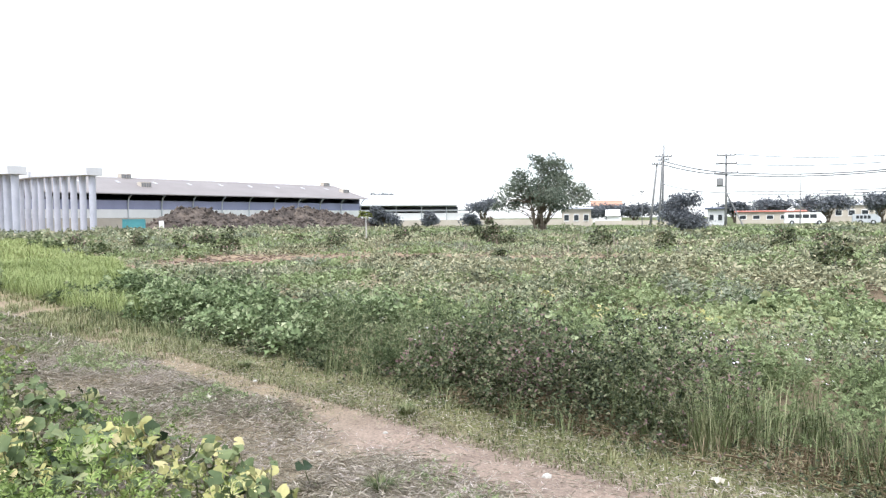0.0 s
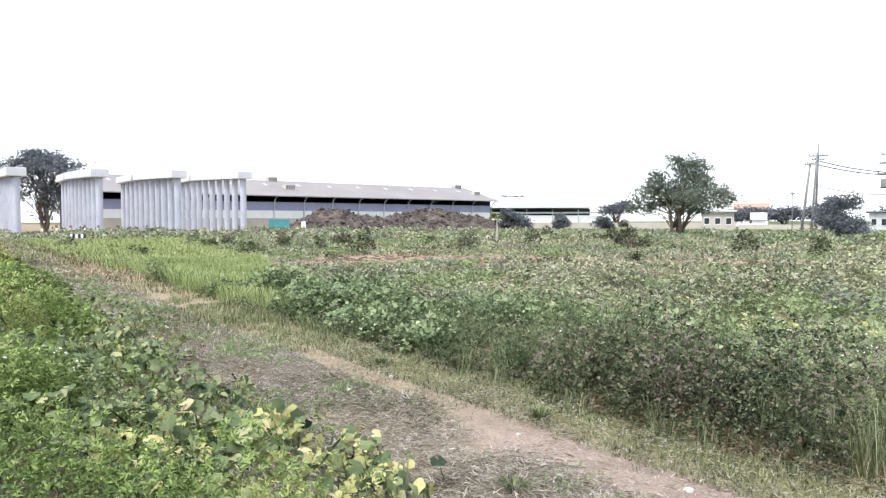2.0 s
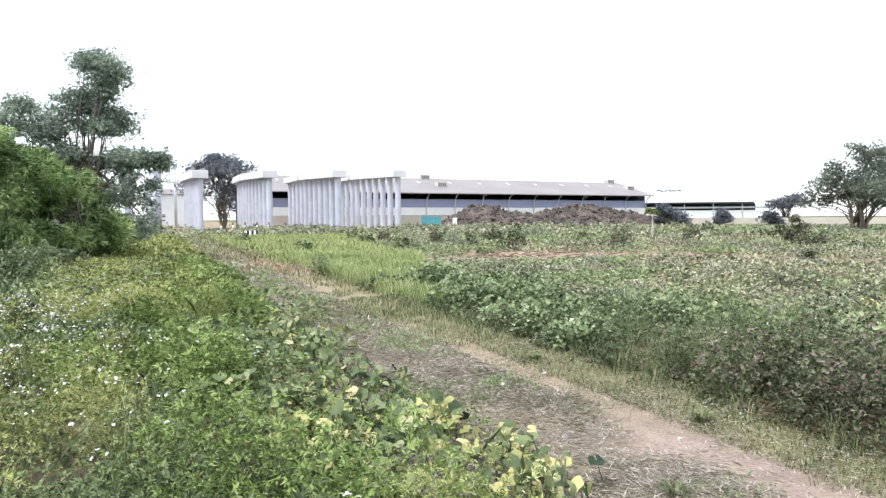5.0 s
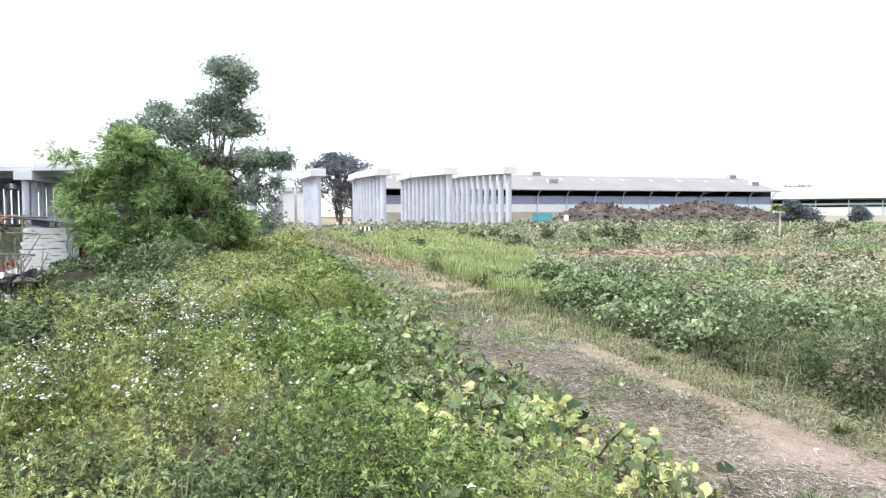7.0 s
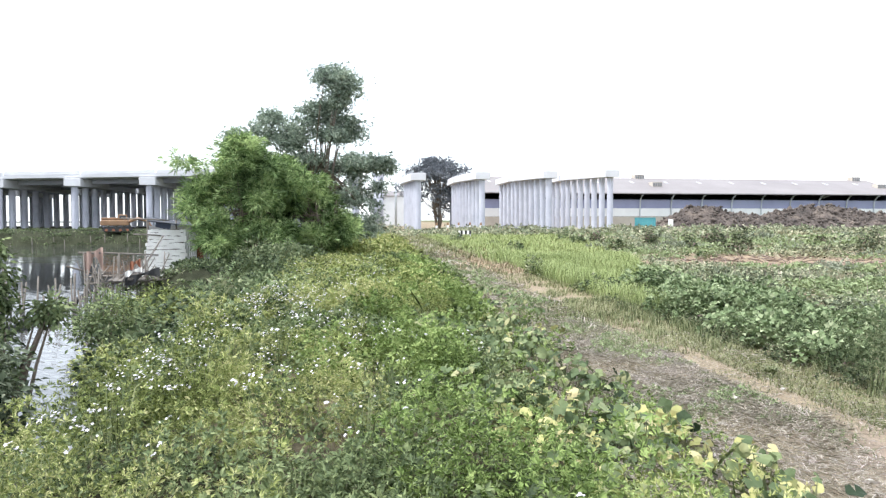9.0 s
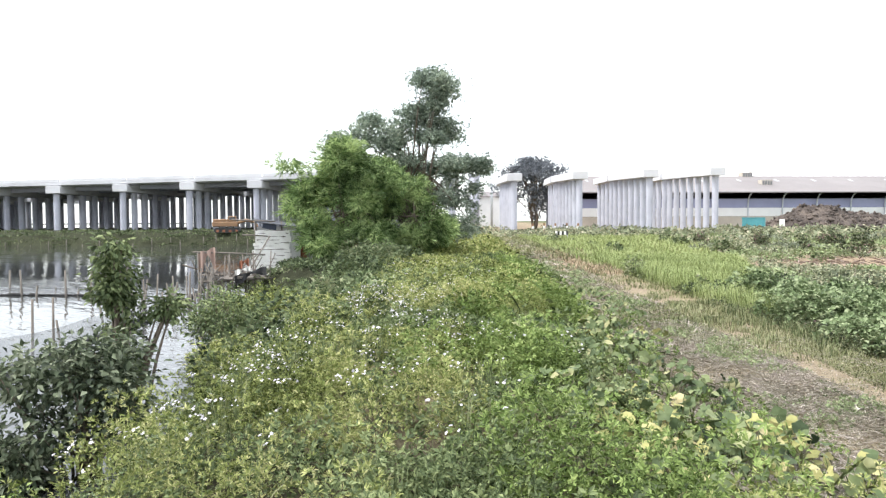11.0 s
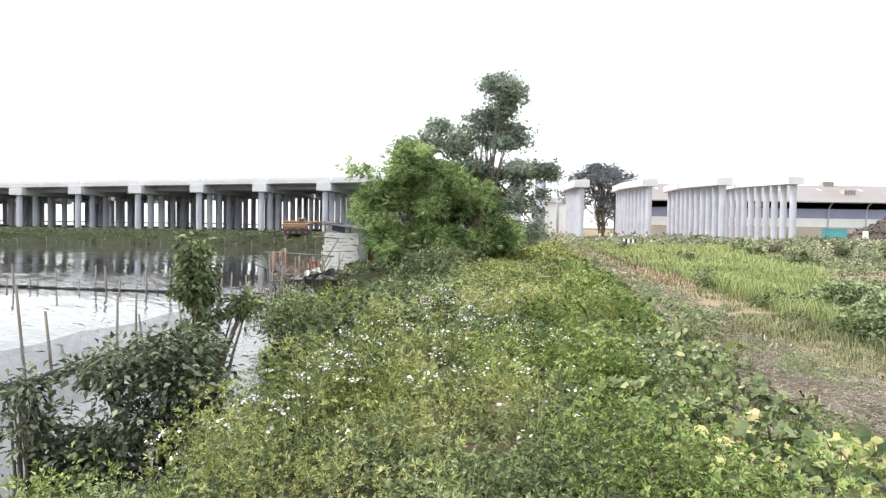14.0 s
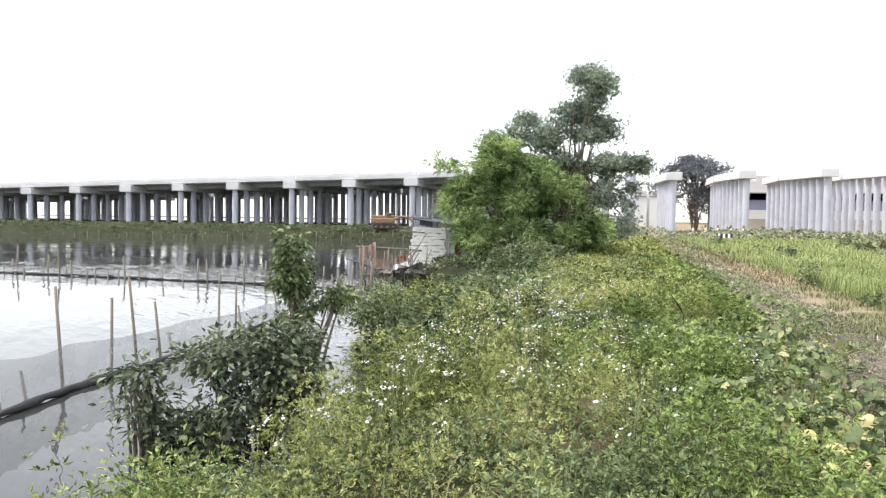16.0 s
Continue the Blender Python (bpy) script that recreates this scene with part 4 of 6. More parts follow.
P4, d4 = clumped(170, 18, 32, -10, -4.2, 0.4, 0.16, 40, lambda s, l: height(s, l) > -0.72)
stuff("bank_bushes", [weed_shape(P4, d4, 0.11, THREE, 0.5), weed_shape(P1, d1, 0.1, THREE, 0.5), weed_shape(P2, d2, 0.14, THREE, 0.4)], M_EDGE, "low leafy bushes at the pond margin", "bushes")


# flowers on the dyke and in the field edge
def flowers(s, l, dz, r, heads=4):
    """Small clusters of white heads."""
    P = np.repeat(at_sl(s, l, dz), heads, 0)
    P = P + RNG.normal(0, 0.035, P.shape) * np.array([1, 1, 0.5])
    n = unit(np.array([0, -0.25, 1.0]) + RNG.normal(0, 0.45, P.shape))
    a = unit(np.cross(n, RNG.normal(0, 1, P.shape)))
    b = np.cross(n, a)
    R = r * RNG.uniform(0.6, 1.3, len(P))
    shapes = []
    for j in range(5):
        t = 2 * math.pi * j / 5
        d = a * math.cos(t) + b * math.sin(t)
        shapes.append(leaf_mesh(P, d, n, R, R * 0.8, 0.1, 0.6))
    return shapes


s1, l1 = spread(800, 0.8, 12, -2.5, 0.5)
ok = (vnoise(s1, l1, 0.7, 21) + RNG.normal(0, 0.1, len(s1)) - 0.13 * (l1 + 0.9)) > 0.6
s1, l1 = s1[ok], l1[ok]
s2, l2 = spread(200, 11.5, 25, -3.0, 0.1)
s3, l3 = spread(170, -3, 6, 5.0, 8.0)
stuff("white_flowers", flowers(s1, l1, RNG.uniform(0.36, 0.56, len(s1)), 0.0105, 5) + flowers(s2, l2, RNG.uniform(0.24, 0.36, len(s2)), 0.014, 3) + flowers(s3, l3, RNG.uniform(0.35, 0.6, len(s3)), 0.011, 2),
      M_PETAL, "small white wild flowers standing over the weeds", "flowers")
stalk_s, stalk_l = np.concatenate([s1, s3]), np.concatenate([l1, l3])
P = at_sl(stalk_s, stalk_l, 0.05)
d = random_dirs(len(P), 0.0) * np.array([1, 1, 0]) * 0.3
stuff("flower_stalks", [blades(P, d, RNG.uniform(0.28, 0.42, len(P)), np.full(len(P), 0.004), 0.05)], M_TALL, "thin green flower stalks", "weeds")

# pumpkin vines between weeds and path: leaves on stalks in loose mounds
def vine_leaves(n, s0, s1, l0, l1, lo, hi, top, keep):
    cs, cl = spread(n, s0, s1, l0, l1)
    ok = keep(cs, cl)
    cs, cl = cs[ok], cl[ok]
    i = np.repeat(np.arange(len(cs)), 11)
    r = 0.3 * np.sqrt(RNG.uniform(0, 1, len(i)))
    a = RNG.uniform(0, 2 * np.pi, len(i))
    lift = top * RNG.uniform(0.6, 1.35, len(cs))[i] * (1 - 0.6 * (r / 0.3) ** 2) * RNG.uniform(0.6, 1.1, len(i))
    P = at_sl(cs[i] + np.cos(a) * r, cl[i] + np.sin(a) * r, 0.04 + lift)
    n_ = unit(np.array([0.15, -0.35, 0.8]) + RNG.normal(0, 0.6, P.shape))
    return P, n_, RNG.uniform(lo, hi, len(P)) * RNG.uniform(0.75, 1.2, len(cs))[i]


def vine_zone(s, l):
    mid = 1.28 + 0.35 * smooth(-s, -5.5, -3.2) - 0.06 * np.maximum(s - 6.5, 0)
    return (np.abs(l - mid + 0.28) < 0.78 + 0.5 * (vnoise(s, l, 0.8, 31) - 0.5)) & (vnoise(s, l, 1.1, 32) > 0.3)


Pv, nv, rv = vine_leaves(135, 2.9, 10.8, 0.0, 2.1, 0.025, 0.072, 0.25, vine_zone)
Pf, nf, rf = vine_leaves(150, 0.5, 10, 7.2, 14, 0.05, 0.095, 0.24, lambda s, l: (vnoise(s, l, 0.4, 33) > 0.42) & bare(s, l))
Pg, ng, rg_ = vine_leaves(60, 11, 16, 0.2, 2.4, 0.03, 0.06, 0.14, lambda s, l: vnoise(s, l, 0.7, 34) > 0.45)
stuff("pumpkin_vines", [round_leaves(Pv, nv, rv), round_leaves(Pf, nf, rf), round_leaves(Pg, ng, rg_)], M_PUMPKIN, "grey-green broad-leaved pumpkin vines creeping over cut grass", "vines", True)
Py, ny, ry = vine_leaves(34, 3.2, 10.8, 0.5, 2.1, 0.03, 0.07, 0.16, lambda s, l: vnoise(s, l, 0.7, 35) > 0.4)
Pz, nz, rz = vine_leaves(34, 1, 9, 7.6, 14, 0.04, 0.085, 0.28, lambda s, l: vnoise(s, l, 0.5, 36) > 0.5)
stuff("withered_vine_leaves", [round_leaves(Py, ny, ry), round_leaves(Pz, nz, rz)], M_YELLOW, "yellowed withering pumpkin leaves", "vines", True)
P = np.concatenate([Pv, Py])
d = unit(RNG.normal(0, 0.35, P.shape) + np.array([0, 0, -1.0]))
stems_ = leaf_mesh(P, d, facing(d), np.maximum(P[:, 2] + 0.05, 0.12), np.full(len(P), 0.007), 0.4)
P = at_sl(*spread(600, 2.8, 10.8, 0.5, 2.1), 0.05)
d = random_dirs(len(P), 0.05)
stuff("vine_stems", [stems_, leaf_mesh(P, d, facing(d), RNG.uniform(0.12, 0.32, len(P)), np.full(len(P), 0.007), 0.4)], M_TALL, "pale trailing vine stems", "vines")


# cut dry grass
def litter(n, s0, s1, l0, l1, L, W, keep=None):
    s, l = spread(n, s0, s1, l0, l1)
    ok = RNG.uniform(0, 1, n) < 0.4 + 0.7 * smooth(vnoise(s, l, 1.4, 41), 0.3, 0.62)
    if keep is not None:
        ok &= keep(s, l)
    s, l = s[ok], l[ok]
    heap = 0.07 * smooth(vnoise(s, l, 1.1, 42), 0.45, 0.8)
    P = at_sl(s, l, RNG.uniform(0.004, 0.045, len(s)) + heap * RNG.uniform(0, 1, len(s)))
    turn = np.pi * 2.2 * vnoise(s, l, 0.8, 43) + RNG.normal(0, 1.3, len(s))
    d = unit(np.stack([np.cos(turn), np.sin(turn), RNG.normal(0.05, 0.25, len(s))], 1))
    return leaf_mesh(P, d, facing(d), L * RNG.uniform(0.5, 1.4, len(P)), W * RNG.uniform(0.6, 1.5, len(P)), 0.3)


def worn(s):
    """How far the track is trodden bare along its length."""
    return (1 - smooth(s, 4.4, 5.6)) + 0.7 * np.exp(-((s - 7.6) / 0.6) ** 2) + 0.7 * smooth(s, 15.5, 17.5) * (1 - smooth(s, 24, 29))


def track_mid(s):
    return 3.3 + 0.12 * wave(s, s, 0.7) - 0.35 * np.exp(-((s - 7.6) / 1.2) ** 2) + 0.3 * smooth(s, 14, 18) - 0.8 * smooth(s, 19, 26)


def off_bare(s, l):
    return np.abs(l - track_mid(s)) > 0.24 * worn(s) + 0.5 * (vnoise(s, l, 1.2, 44) - 0.5) + 0.12 * RNG.normal(0, 1, np.shape(s)) - 0.02


stuff("cut_grass", [litter(105000, 0.8, 11, 1.2, 3.3, 0.09, 0.0045, off_bare), litter(16000, -1, 10, 2.6, 4.6, 0.06, 0.004, off_bare), litter(20000, 10, 24, 1.2, 3.2, 0.18, 0.012, off_bare), litter(6000, -10, 0, 1.0, 4.6, 0.16, 0.01), litter(8000, 24, 60, 0.8, 3.0, 0.4, 0.03)],
      M_STRAW, "grey-brown cut dry grass strewn beside the path", "cut grass")


def grass(n, s0, s1, l0, l1, L, W, keep=None, droop=0.45, lean=0.5):
    s, l = spread(n, s0, s1, l0, l1)
    if keep is not None:
        ok = keep(s, l)
        s, l = s[ok], l[ok]
    P = at_sl(s, l, -0.01)
    d = random_dirs(len(P), 0.0) * np.array([1, 1, 0]) * lean
    k = 0.6 + 0.8 * vnoise(s, l, 0.9, 51)
    return blades(P, d, L * k * RNG.uniform(0.6, 1.35, len(P)), W * RNG.uniform(0.7, 1.4, len(P)), droop)


def off_track(s, l):
    return off_bare(s, l) & (vnoise(s, l, 1.6, 45) > 0.4)


stuff("path_turf", [grass(5000, -10, -1.5, 3.6, 5.0, 0.09, 0.012, None, 0.6, 1.0), grass(32000, -1, 11, 3.7, 4.95, 0.065, 0.007, off_bare, 0.6, 1.0), grass(13000, -1, 13, 1.9, 4.0, 0.06, 0.006, off_track, 0.6, 1.0), grass(9000, 8.4, 15, 2.6, 4.4, 0.12, 0.007, off_track, 0.6, 0.8),
                    grass(18000, 11, 30, 1.6, 5.0, 0.15, 0.013, off_track), grass(10000, 30, 72, 0.5, 5.0, 0.3, 0.04, off_track)],
      M_TURF, "short yellowish turf along the trodden path", "grass")
stuff("parched_grass", [grass(8000, 22, 46, 2.2, 5.6, 0.2, 0.025, lambda s, l: vnoise(s, l, 0.35, 46) > 0.42, 0.5, 0.8)], M_PARCHED, "parched reddish-brown grass where the track runs out", "grass")
# bright grass strip beside the path
in_strip = lambda s, l: ~not_grass(s, l)
stuff("bright_grass", [grass(66000, 11, 30, 4.4, 10.5, 0.46, 0.008, in_strip, 0.5, 0.6), grass(50000, 26, 78, 4.0, 22, 0.4, 0.03, in_strip, 0.5, 0.6)], M_GRASS, "bright yellow-green grass strip beside the field", "grass")
P1, d1 = clumped(40, 13.5, 24, 4.3, 5.0, 0.24, 0.36, 50, lambda s, l: vnoise(s, l, 0.6, 47) > 0.42)
P2, d2 = clumped(9, 24, 60, 5.0, 14, 0.5, 0.6, 60)
stuff("strip_weeds", [weed_shape(P1, d1, 0.09, THREE, 0.5), weed_shape(P2, d2, 0.2, THREE, 0.5)], M_EDGE, "dark leafy weeds along the edge of the grass strip", "weeds")

# tall grass at the field edge, in separate tufts
def tufts(n, s0, s1, l0, l1, L, W, per, keep=None, lean=0.45):
    cs, cl = spread(n, s0, s1, l0, l1)
    if keep is not None:
        ok = keep(cs, cl)
        cs, cl = cs[ok], cl[ok]
    i = np.repeat(np.arange(len(cs)), per)
    P = at_sl(cs[i] + RNG.normal(0, 0.07, len(i)), cl[i] + RNG.normal(0, 0.07, len(i)), -0.01)
    d = random_dirs(len(P), 0.0) * np.array([1, 1, 0]) * lean * RNG.uniform(0.3, 1.2, (len(P), 1))
    return blades(P, d, L * RNG.uniform(0.6, 1.35, len(cs))[i] * RNG.uniform(0.6, 1.2, len(i)), W * RNG.uniform(0.7, 1.3, len(i)), 0.4)


any_edge = lambda s, l: vnoise(s, l, 0.9, 52) > 0.42
stuff("tall_grass", [tufts(120, -3.0, 2.9, 4.75, 5.7, 0.52, 0.0048, 42, None, 0.8), tufts(26, 4.9, 8.4, 4.6, 6.2, 0.42, 0.005, 34, any_edge, 0.8), tufts(70, -3, 12, 4.3, 4.75, 0.22, 0.007, 30, any_edge, 0.8), tufts(46, 8.5, 14, 4.0, 4.5, 0.24, 0.008, 30, any_edge, 0.7),
                     tufts(60, 9.0, 16, 1.8, 3.9, 0.16, 0.008, 30, any_edge, 0.8), tufts(70, 1.5, 11, -2.4, 0.6, 0.55, 0.007, 22, any_edge, 0.5), tufts(40, -1, 14, 6.5, 10, 0.45, 0.008, 20, any_edge)],
      M_TALL, "tall pale green grass tufts at the field edge", "grass")
for s, l, r in ((4.3, 3.9, 0.16), (1.9, 3.0, 0.13), (7.2, 3.95, 0.12), (3.1, 2.6, 0.12)):
    n = 170
    a, q = RNG.uniform(0, 2 * np.pi, n), RNG.uniform(0, 0.06, n)
    x, y = xy(s, l)
    P = np.stack([x + np.cos(a) * q, y + np.sin(a) * q, np.full(n, float(height(s, l)) - 0.01)], 1)
    d = np.stack([np.cos(a), np.sin(a), 0 * a], 1) * RNG.uniform(0.5, 1.1, (n, 1))
    tagged(new("grass_tuft", mesh("grass_tuft", *blades(P, d, r * RNG.uniform(0.7, 1.4, n), np.full(n, 0.006), 0.6), M_TALL)), "single dry grass tuft on the path", "grass tuft", "tufts on the path")

# field edge: vines, then fine weeds, then a dark bramble bush, then fresh weeds behind grass
shift = lambda s, l: s + 2.0 * (vnoise(s, l, 0.7, 61) - 0.5)
foot = lambda s, l: l > 4.72 + 0.5 * (vnoise(s, l, 0.8, 62) - 0.5)
P1, d1 = clumped(120, 6.8, 15.5, 4.5, 6.8, 0.42, 0.38, 125, lambda s, l: (shift(s, l) > 7.6) & foot(s, l) & not_grass(s, l))
stuff("edge_vines", [weed_shape(P1, d1, 0.08, (0, 78, -78), 0.78, 0.4)], M_KUDZU, "fresh green broad three-leaved vines mounded at the field edge", "vines")
P1, d1 = clumped(90, 4.0, 9.0, 4.6, 7.0, 0.38, 0.38, 170, lambda s, l: (shift(s, l) > 4.7) & (shift(s, l) < 8.2) & foot(s, l))
d1 = unit(d1 + np.array([0, 0, 0.9]))
stuff("edge_weeds", [weed_shape(P1, d1, 0.055, FIVE, 0.2)], M_EDGE, "fine grey-green weeds at the field edge", "weeds")
P1, d1 = clumped(75, 1.6, 6.0, 4.65, 6.4, 0.42, 0.58, 240, lambda s, l: (shift(s, l) > 2.6) & (shift(s, l) < 5.3) & foot(s, l))
P2, d2 = clumped(20, 2.6, 5.2, 4.75, 6.2, 0.12, 0.62, 11)
stuff("bramble_sprigs", [weed_shape(P2, d2, 0.085, (0, 70, -70), 0.7)], M_KUDZU, "pale green broad leaves climbing over the brambles", "brambles")
stuff("bramble_edge", [weed_shape(P1, d1, 0.05, THREE, 0.55)], M_DARK, "dark tangled bramble bush at the field edge", "brambles")
P1, d1 = clumped(80, -4.0, 3.4, 5.2, 7.4, 0.38, 0.36, 120, lambda s, l: shift(s, l) < 2.9)
P2, d2 = clumped(36, 2.5, 6.5, 5.8, 7.6, 0.36, 0.38, 130)
d1 = unit(d1 + np.array([0, 0, 0.6]))
stuff("fresh_edge_weeds", [weed_shape(P1, d1, 0.062, FIVE, 0.26), weed_shape(P2, d2, 0.055, FIVE, 0.3)], M_FRESH, "fresh green white-flowered weeds behind the edge grass", "weeds")
P1, d1 = clumped(300, -4, 14, 4.3, 5.1, 0.15, 0.14, 22)
stuff("hedge_foot_weeds", [weed_shape(P1, d1, 0.045, (0, 40, -40), 0.4)], M_DARK, "low weeds at the foot of the field edge", "weeds")
stuff("edge_dead_grass", [litter(7000, -3, 4.5, 4.5, 5.3, 0.16, 0.006), tufts(36, -3, 3.4, 4.6, 5.0, 0.2, 0.006, 22, None, 0.9)], M_PARCHED, "dead reddish grass at the foot of the edge grass", "grass")


# the field itself: patches of creeping, withered and fresh growth, coarser with distance from the dyke
def field_patch(n, d0, d1, b0, b1):
    dist = d0 * (d1 / d0) ** RNG.uniform(0, 1, n)
    b = np.radians(RNG.uniform(b0, b1, n))
    x, y = -np.sin(b) * dist, np.cos(b) * dist
    return (y - x) * R2, (x + y) * R2, dist


fs, fl, fd = field_patch(5200, 8.5, 125, -36, 47)
ok = field_ok(fs, fl) & (fs < 100)
fs, fl, fd = fs[ok], fl[ok], fd[ok]
pa, pb = vnoise(fs, fl, 0.13, 71), vnoise(fs, fl, 0.3, 72)
kind = np.where(pa + 0.35 * (pb - 0.5) > 0.56 + 0.12 * smooth(fd, 24, 40), 0, np.where(pb > 0.52, 1, np.where(pb > 0.3, 2, 3)))
radius = np.maximum(0.24, 0.02 * fd) * np.array([1.0, 1.0, 0.9, 0.8])[kind]
tall = np.array([0.44, 0.24, 0.26, 0.36])[kind] * lowland(fs, fl) * np.where(RNG.uniform(0, 1, len(fs)) < 0.08, 1.7, 1.0) * (1 - 0.3 * smooth(fd, 26, 45))
leaf = np.maximum(0.05, 0.0056 * fd) * (1 - 0.3 * smooth(fd, 22, 40))
bands = ((0, 13), (13, 19), (19, 28), (28, 40), (40, 60), (60, 130))
for k, (name, material, fan, slim, label) in enumerate((("withered_field_bushes", M_OLIVE, (32, -32), 0.6, "withered olive-yellow leafy bushes in the field"), ("field_weeds", M_FIELD, (30, -30), 0.5, "overgrown field of grey-green weeds"),
                                                        ("field_creepers", M_FRESH, (30, -30), 0.55, "fresh green creeping plants in the field"), ("field_herbs", M_GREYGREEN, (30, -30), 0.5, "blue-grey leafy herbs in the field"))):
    shapes = []
    for a, b in bands:
        m = (kind == k) & (fd >= a) & (fd < b)
        P, d = clumps_at(fs[m], fl[m], radius[m], tall[m], 44 if b < 30 else 72)
        shapes.append(weed_shape(P, d, float(np.mean(leaf[m])), fan if b < 30 else (0,), slim, 0.4))
    stuff(name, shapes, material, label, "weeds")
P1, d1 = clumped(60, 3.5, 15, 8.2, 16, 0.5, 0.5, 110, lambda s, l: (vnoise(s, l, 0.4, 77) > 0.4) & field_ok(s, l))
stuff("withered_edge_bushes", [weed_shape(P1, d1, 0.085, (32, -32), 0.6, 0.4)], M_OLIVE, "pale olive withered bushes behind the field edge", "weeds")
P1, d1 = clumped(44, 4, 60, 14, 48, 0.4, 0.75, 90, field_ok)
stuff("field_saplings", [weed_shape(P1, d1, 0.16, THREE, 0.5)], M_DARK, "taller dark weeds standing out of the field", "weeds")
P1, d1 = clumped(320, 66, 100, -5.0, 60, 1.4, 0.6, 18)
stuff("roadside_scrub", [weed_shape(P1, d1, 0.4, THREE, 0.5)], M_FIELD, "scrub around the foot of the columns", "scrub")
# low growth and reeds on the far bank of the pond
P1, d1 = clumped(280, 71.5, 77, -95, -5, 0.8, 0.16, 22)
reed_s, reed_l = spread(5000, 71.0, 74, -95, -6)
P = at_sl(reed_s, reed_l)
d = random_dirs(len(P), 0.0) * np.array([1, 1, 0]) * 0.4
stuff("far_bank_scrub", [weed_shape(P1, d1, 0.2, THREE, 0.5), blades(P, d, RNG.uniform(0.1, 0.25, len(P)), np.full(len(P), 0.05))], M_EDGE, "dark weeds and short reeds on the far bank under the viaduct", "reeds")


# dry stalks standing through the field and its edge
def stalks(n, s0, s1, l0, l1, L, W, keep=None):
    return grass(n, s0, s1, l0, l1, L, W, keep, 0.05, 0.35)


dead = lambda s, l: field_ok(s, l) & (vnoise(s, l, 0.4, 73) > 0.55)
stuff("dry_stalks", [stalks(900, 3, 9, 5.0, 9.0, 0.6, 0.005, lambda s, l: vnoise(s, l, 0.6, 74) > 0.5), stalks(2400, 2, 34, 9, 28, 0.5, 0.01, dead), stalks(3000, 0, 70, 24, 60, 0.6, 0.03, dead), litter(3600, 14, 36, 12, 28, 0.5, 0.03, lambda s, l: ~bare(s, l))],
      M_STALK, "dry brown stalks standing among the weeds", "stalks")

# sprouts among the cut grass
P1, d1 = clumped(750, 0.5, 12, 1.3, 3.2, 0.13, 0.07, 20, lambda s, l: (vnoise(s, l, 1.0, 75) > 0.42) & off_bare(s, l))
P2, d2 = clumped(160, 12, 30, 1.2, 2.9, 0.2, 0.12, 22)
stuff("cut_grass_sprouts", [weed_shape(P1, d1, 0.045, (0, 40, -40), 0.28), weed_shape(P2, d2, 0.07, (0, 40, -40), 0.35)], M_FRESH, "small green sprouts among the cut grass", "weeds")


# ---- pond side: shrubs, stakes, net, hut ----
CAM = Vector((-0.15, -0.45, 0))


def seen(bearing, dist, z=0.0):
    return CAM + polar(bearing, dist, z)


def broad_shrub(name, label, place, lobes, clumps, per, leaf, seed, droop=0.6, trunk_r=0.035, stems=4, material=None, loose=0.13):
    rg = np.random.default_rng(seed)
    ob = thing(name, label, "shrub", place)
    w = np.array([q[3] ** 2 for q in lobes])
    ends = []
    for i in range(clumps):
        cx, cy, cz, cr, ch = lobes[rg.choice(len(lobes), p=w / w.sum())]
        d = unit(rg.normal(0, 1, 3)) * rg.uniform(0.5, 1.0)
        ends.append((cx + d[0] * cr, cy + d[1] * cr, cz + d[2] * ch))
    limbs = []
    for i in range(0, clumps, max(1, clumps // 26)):
        e = Vector(ends[i])
        b = Vector((rg.normal(0, 0.08), rg.normal(0, 0.08), -0.3))
        limbs.append(tube([b, b.lerp(e, 0.5) + Vector((0, 0, 0.12)), e], [trunk_r, trunk_r * 0.6, trunk_r * 0.2], 6))
    part("trunk", join(*limbs), M_BARK, ob, "thin grey branching woody trunk", True)
    E = np.array(ends)
    i = np.repeat(np.arange(clumps), per)
    off = rg.normal(0, 1, (len(i), 3)) * np.array([loose, loose, loose * 0.7])
    P = E[i] + off
    d = unit(off * 6 + rg.normal(0, 0.4, off.shape) + np.array([0, 0, -droop]))
    L = leaf * rg.uniform(0.6, 1.3, len(i))
    part("leaves", leaf_mesh(P, d, facing(d, 1.0, 0.5), L, L * 0.5, 0.2), material or M_WEED, ob, "broad drooping dark green leaves")
    return ob


broad_shrub("pond_shrub", "dark broad-leaved shrub hanging over the pond margin", tuple(seen(75.2, 7.6, -0.75)), [(0.0, -0.1, 0.8, 0.55, 0.5), (0.1, 0.1, 1.15, 0.42, 0.32), (-0.1, -0.45, 1.05, 0.38, 0.25), (0.1, 0.15, 0.45, 0.42, 0.4), (0.0, -0.7, 0.3, 0.45, 0.2), (0.1, 0.15, 0.8, 0.45, 0.45)], 120, 46, 0.088, 21, 0.3, 0.022, material=M_SHRUB, loose=0.12)
broad_shrub("pond_shrub", "drooping broad-leaved shrub branch over the pond net", tuple(seen(84.0, 7.5, -0.75)), [(-0.05, -0.1, 0.88, 0.26, 0.2), (0.0, 0.0, 0.55, 0.26, 0.22), (0.1, 0.35, 0.25, 0.35, 0.2)], 40, 36, 0.088, 22, 0.35, 0.02, material=M_SHRUB, loose=0.1)
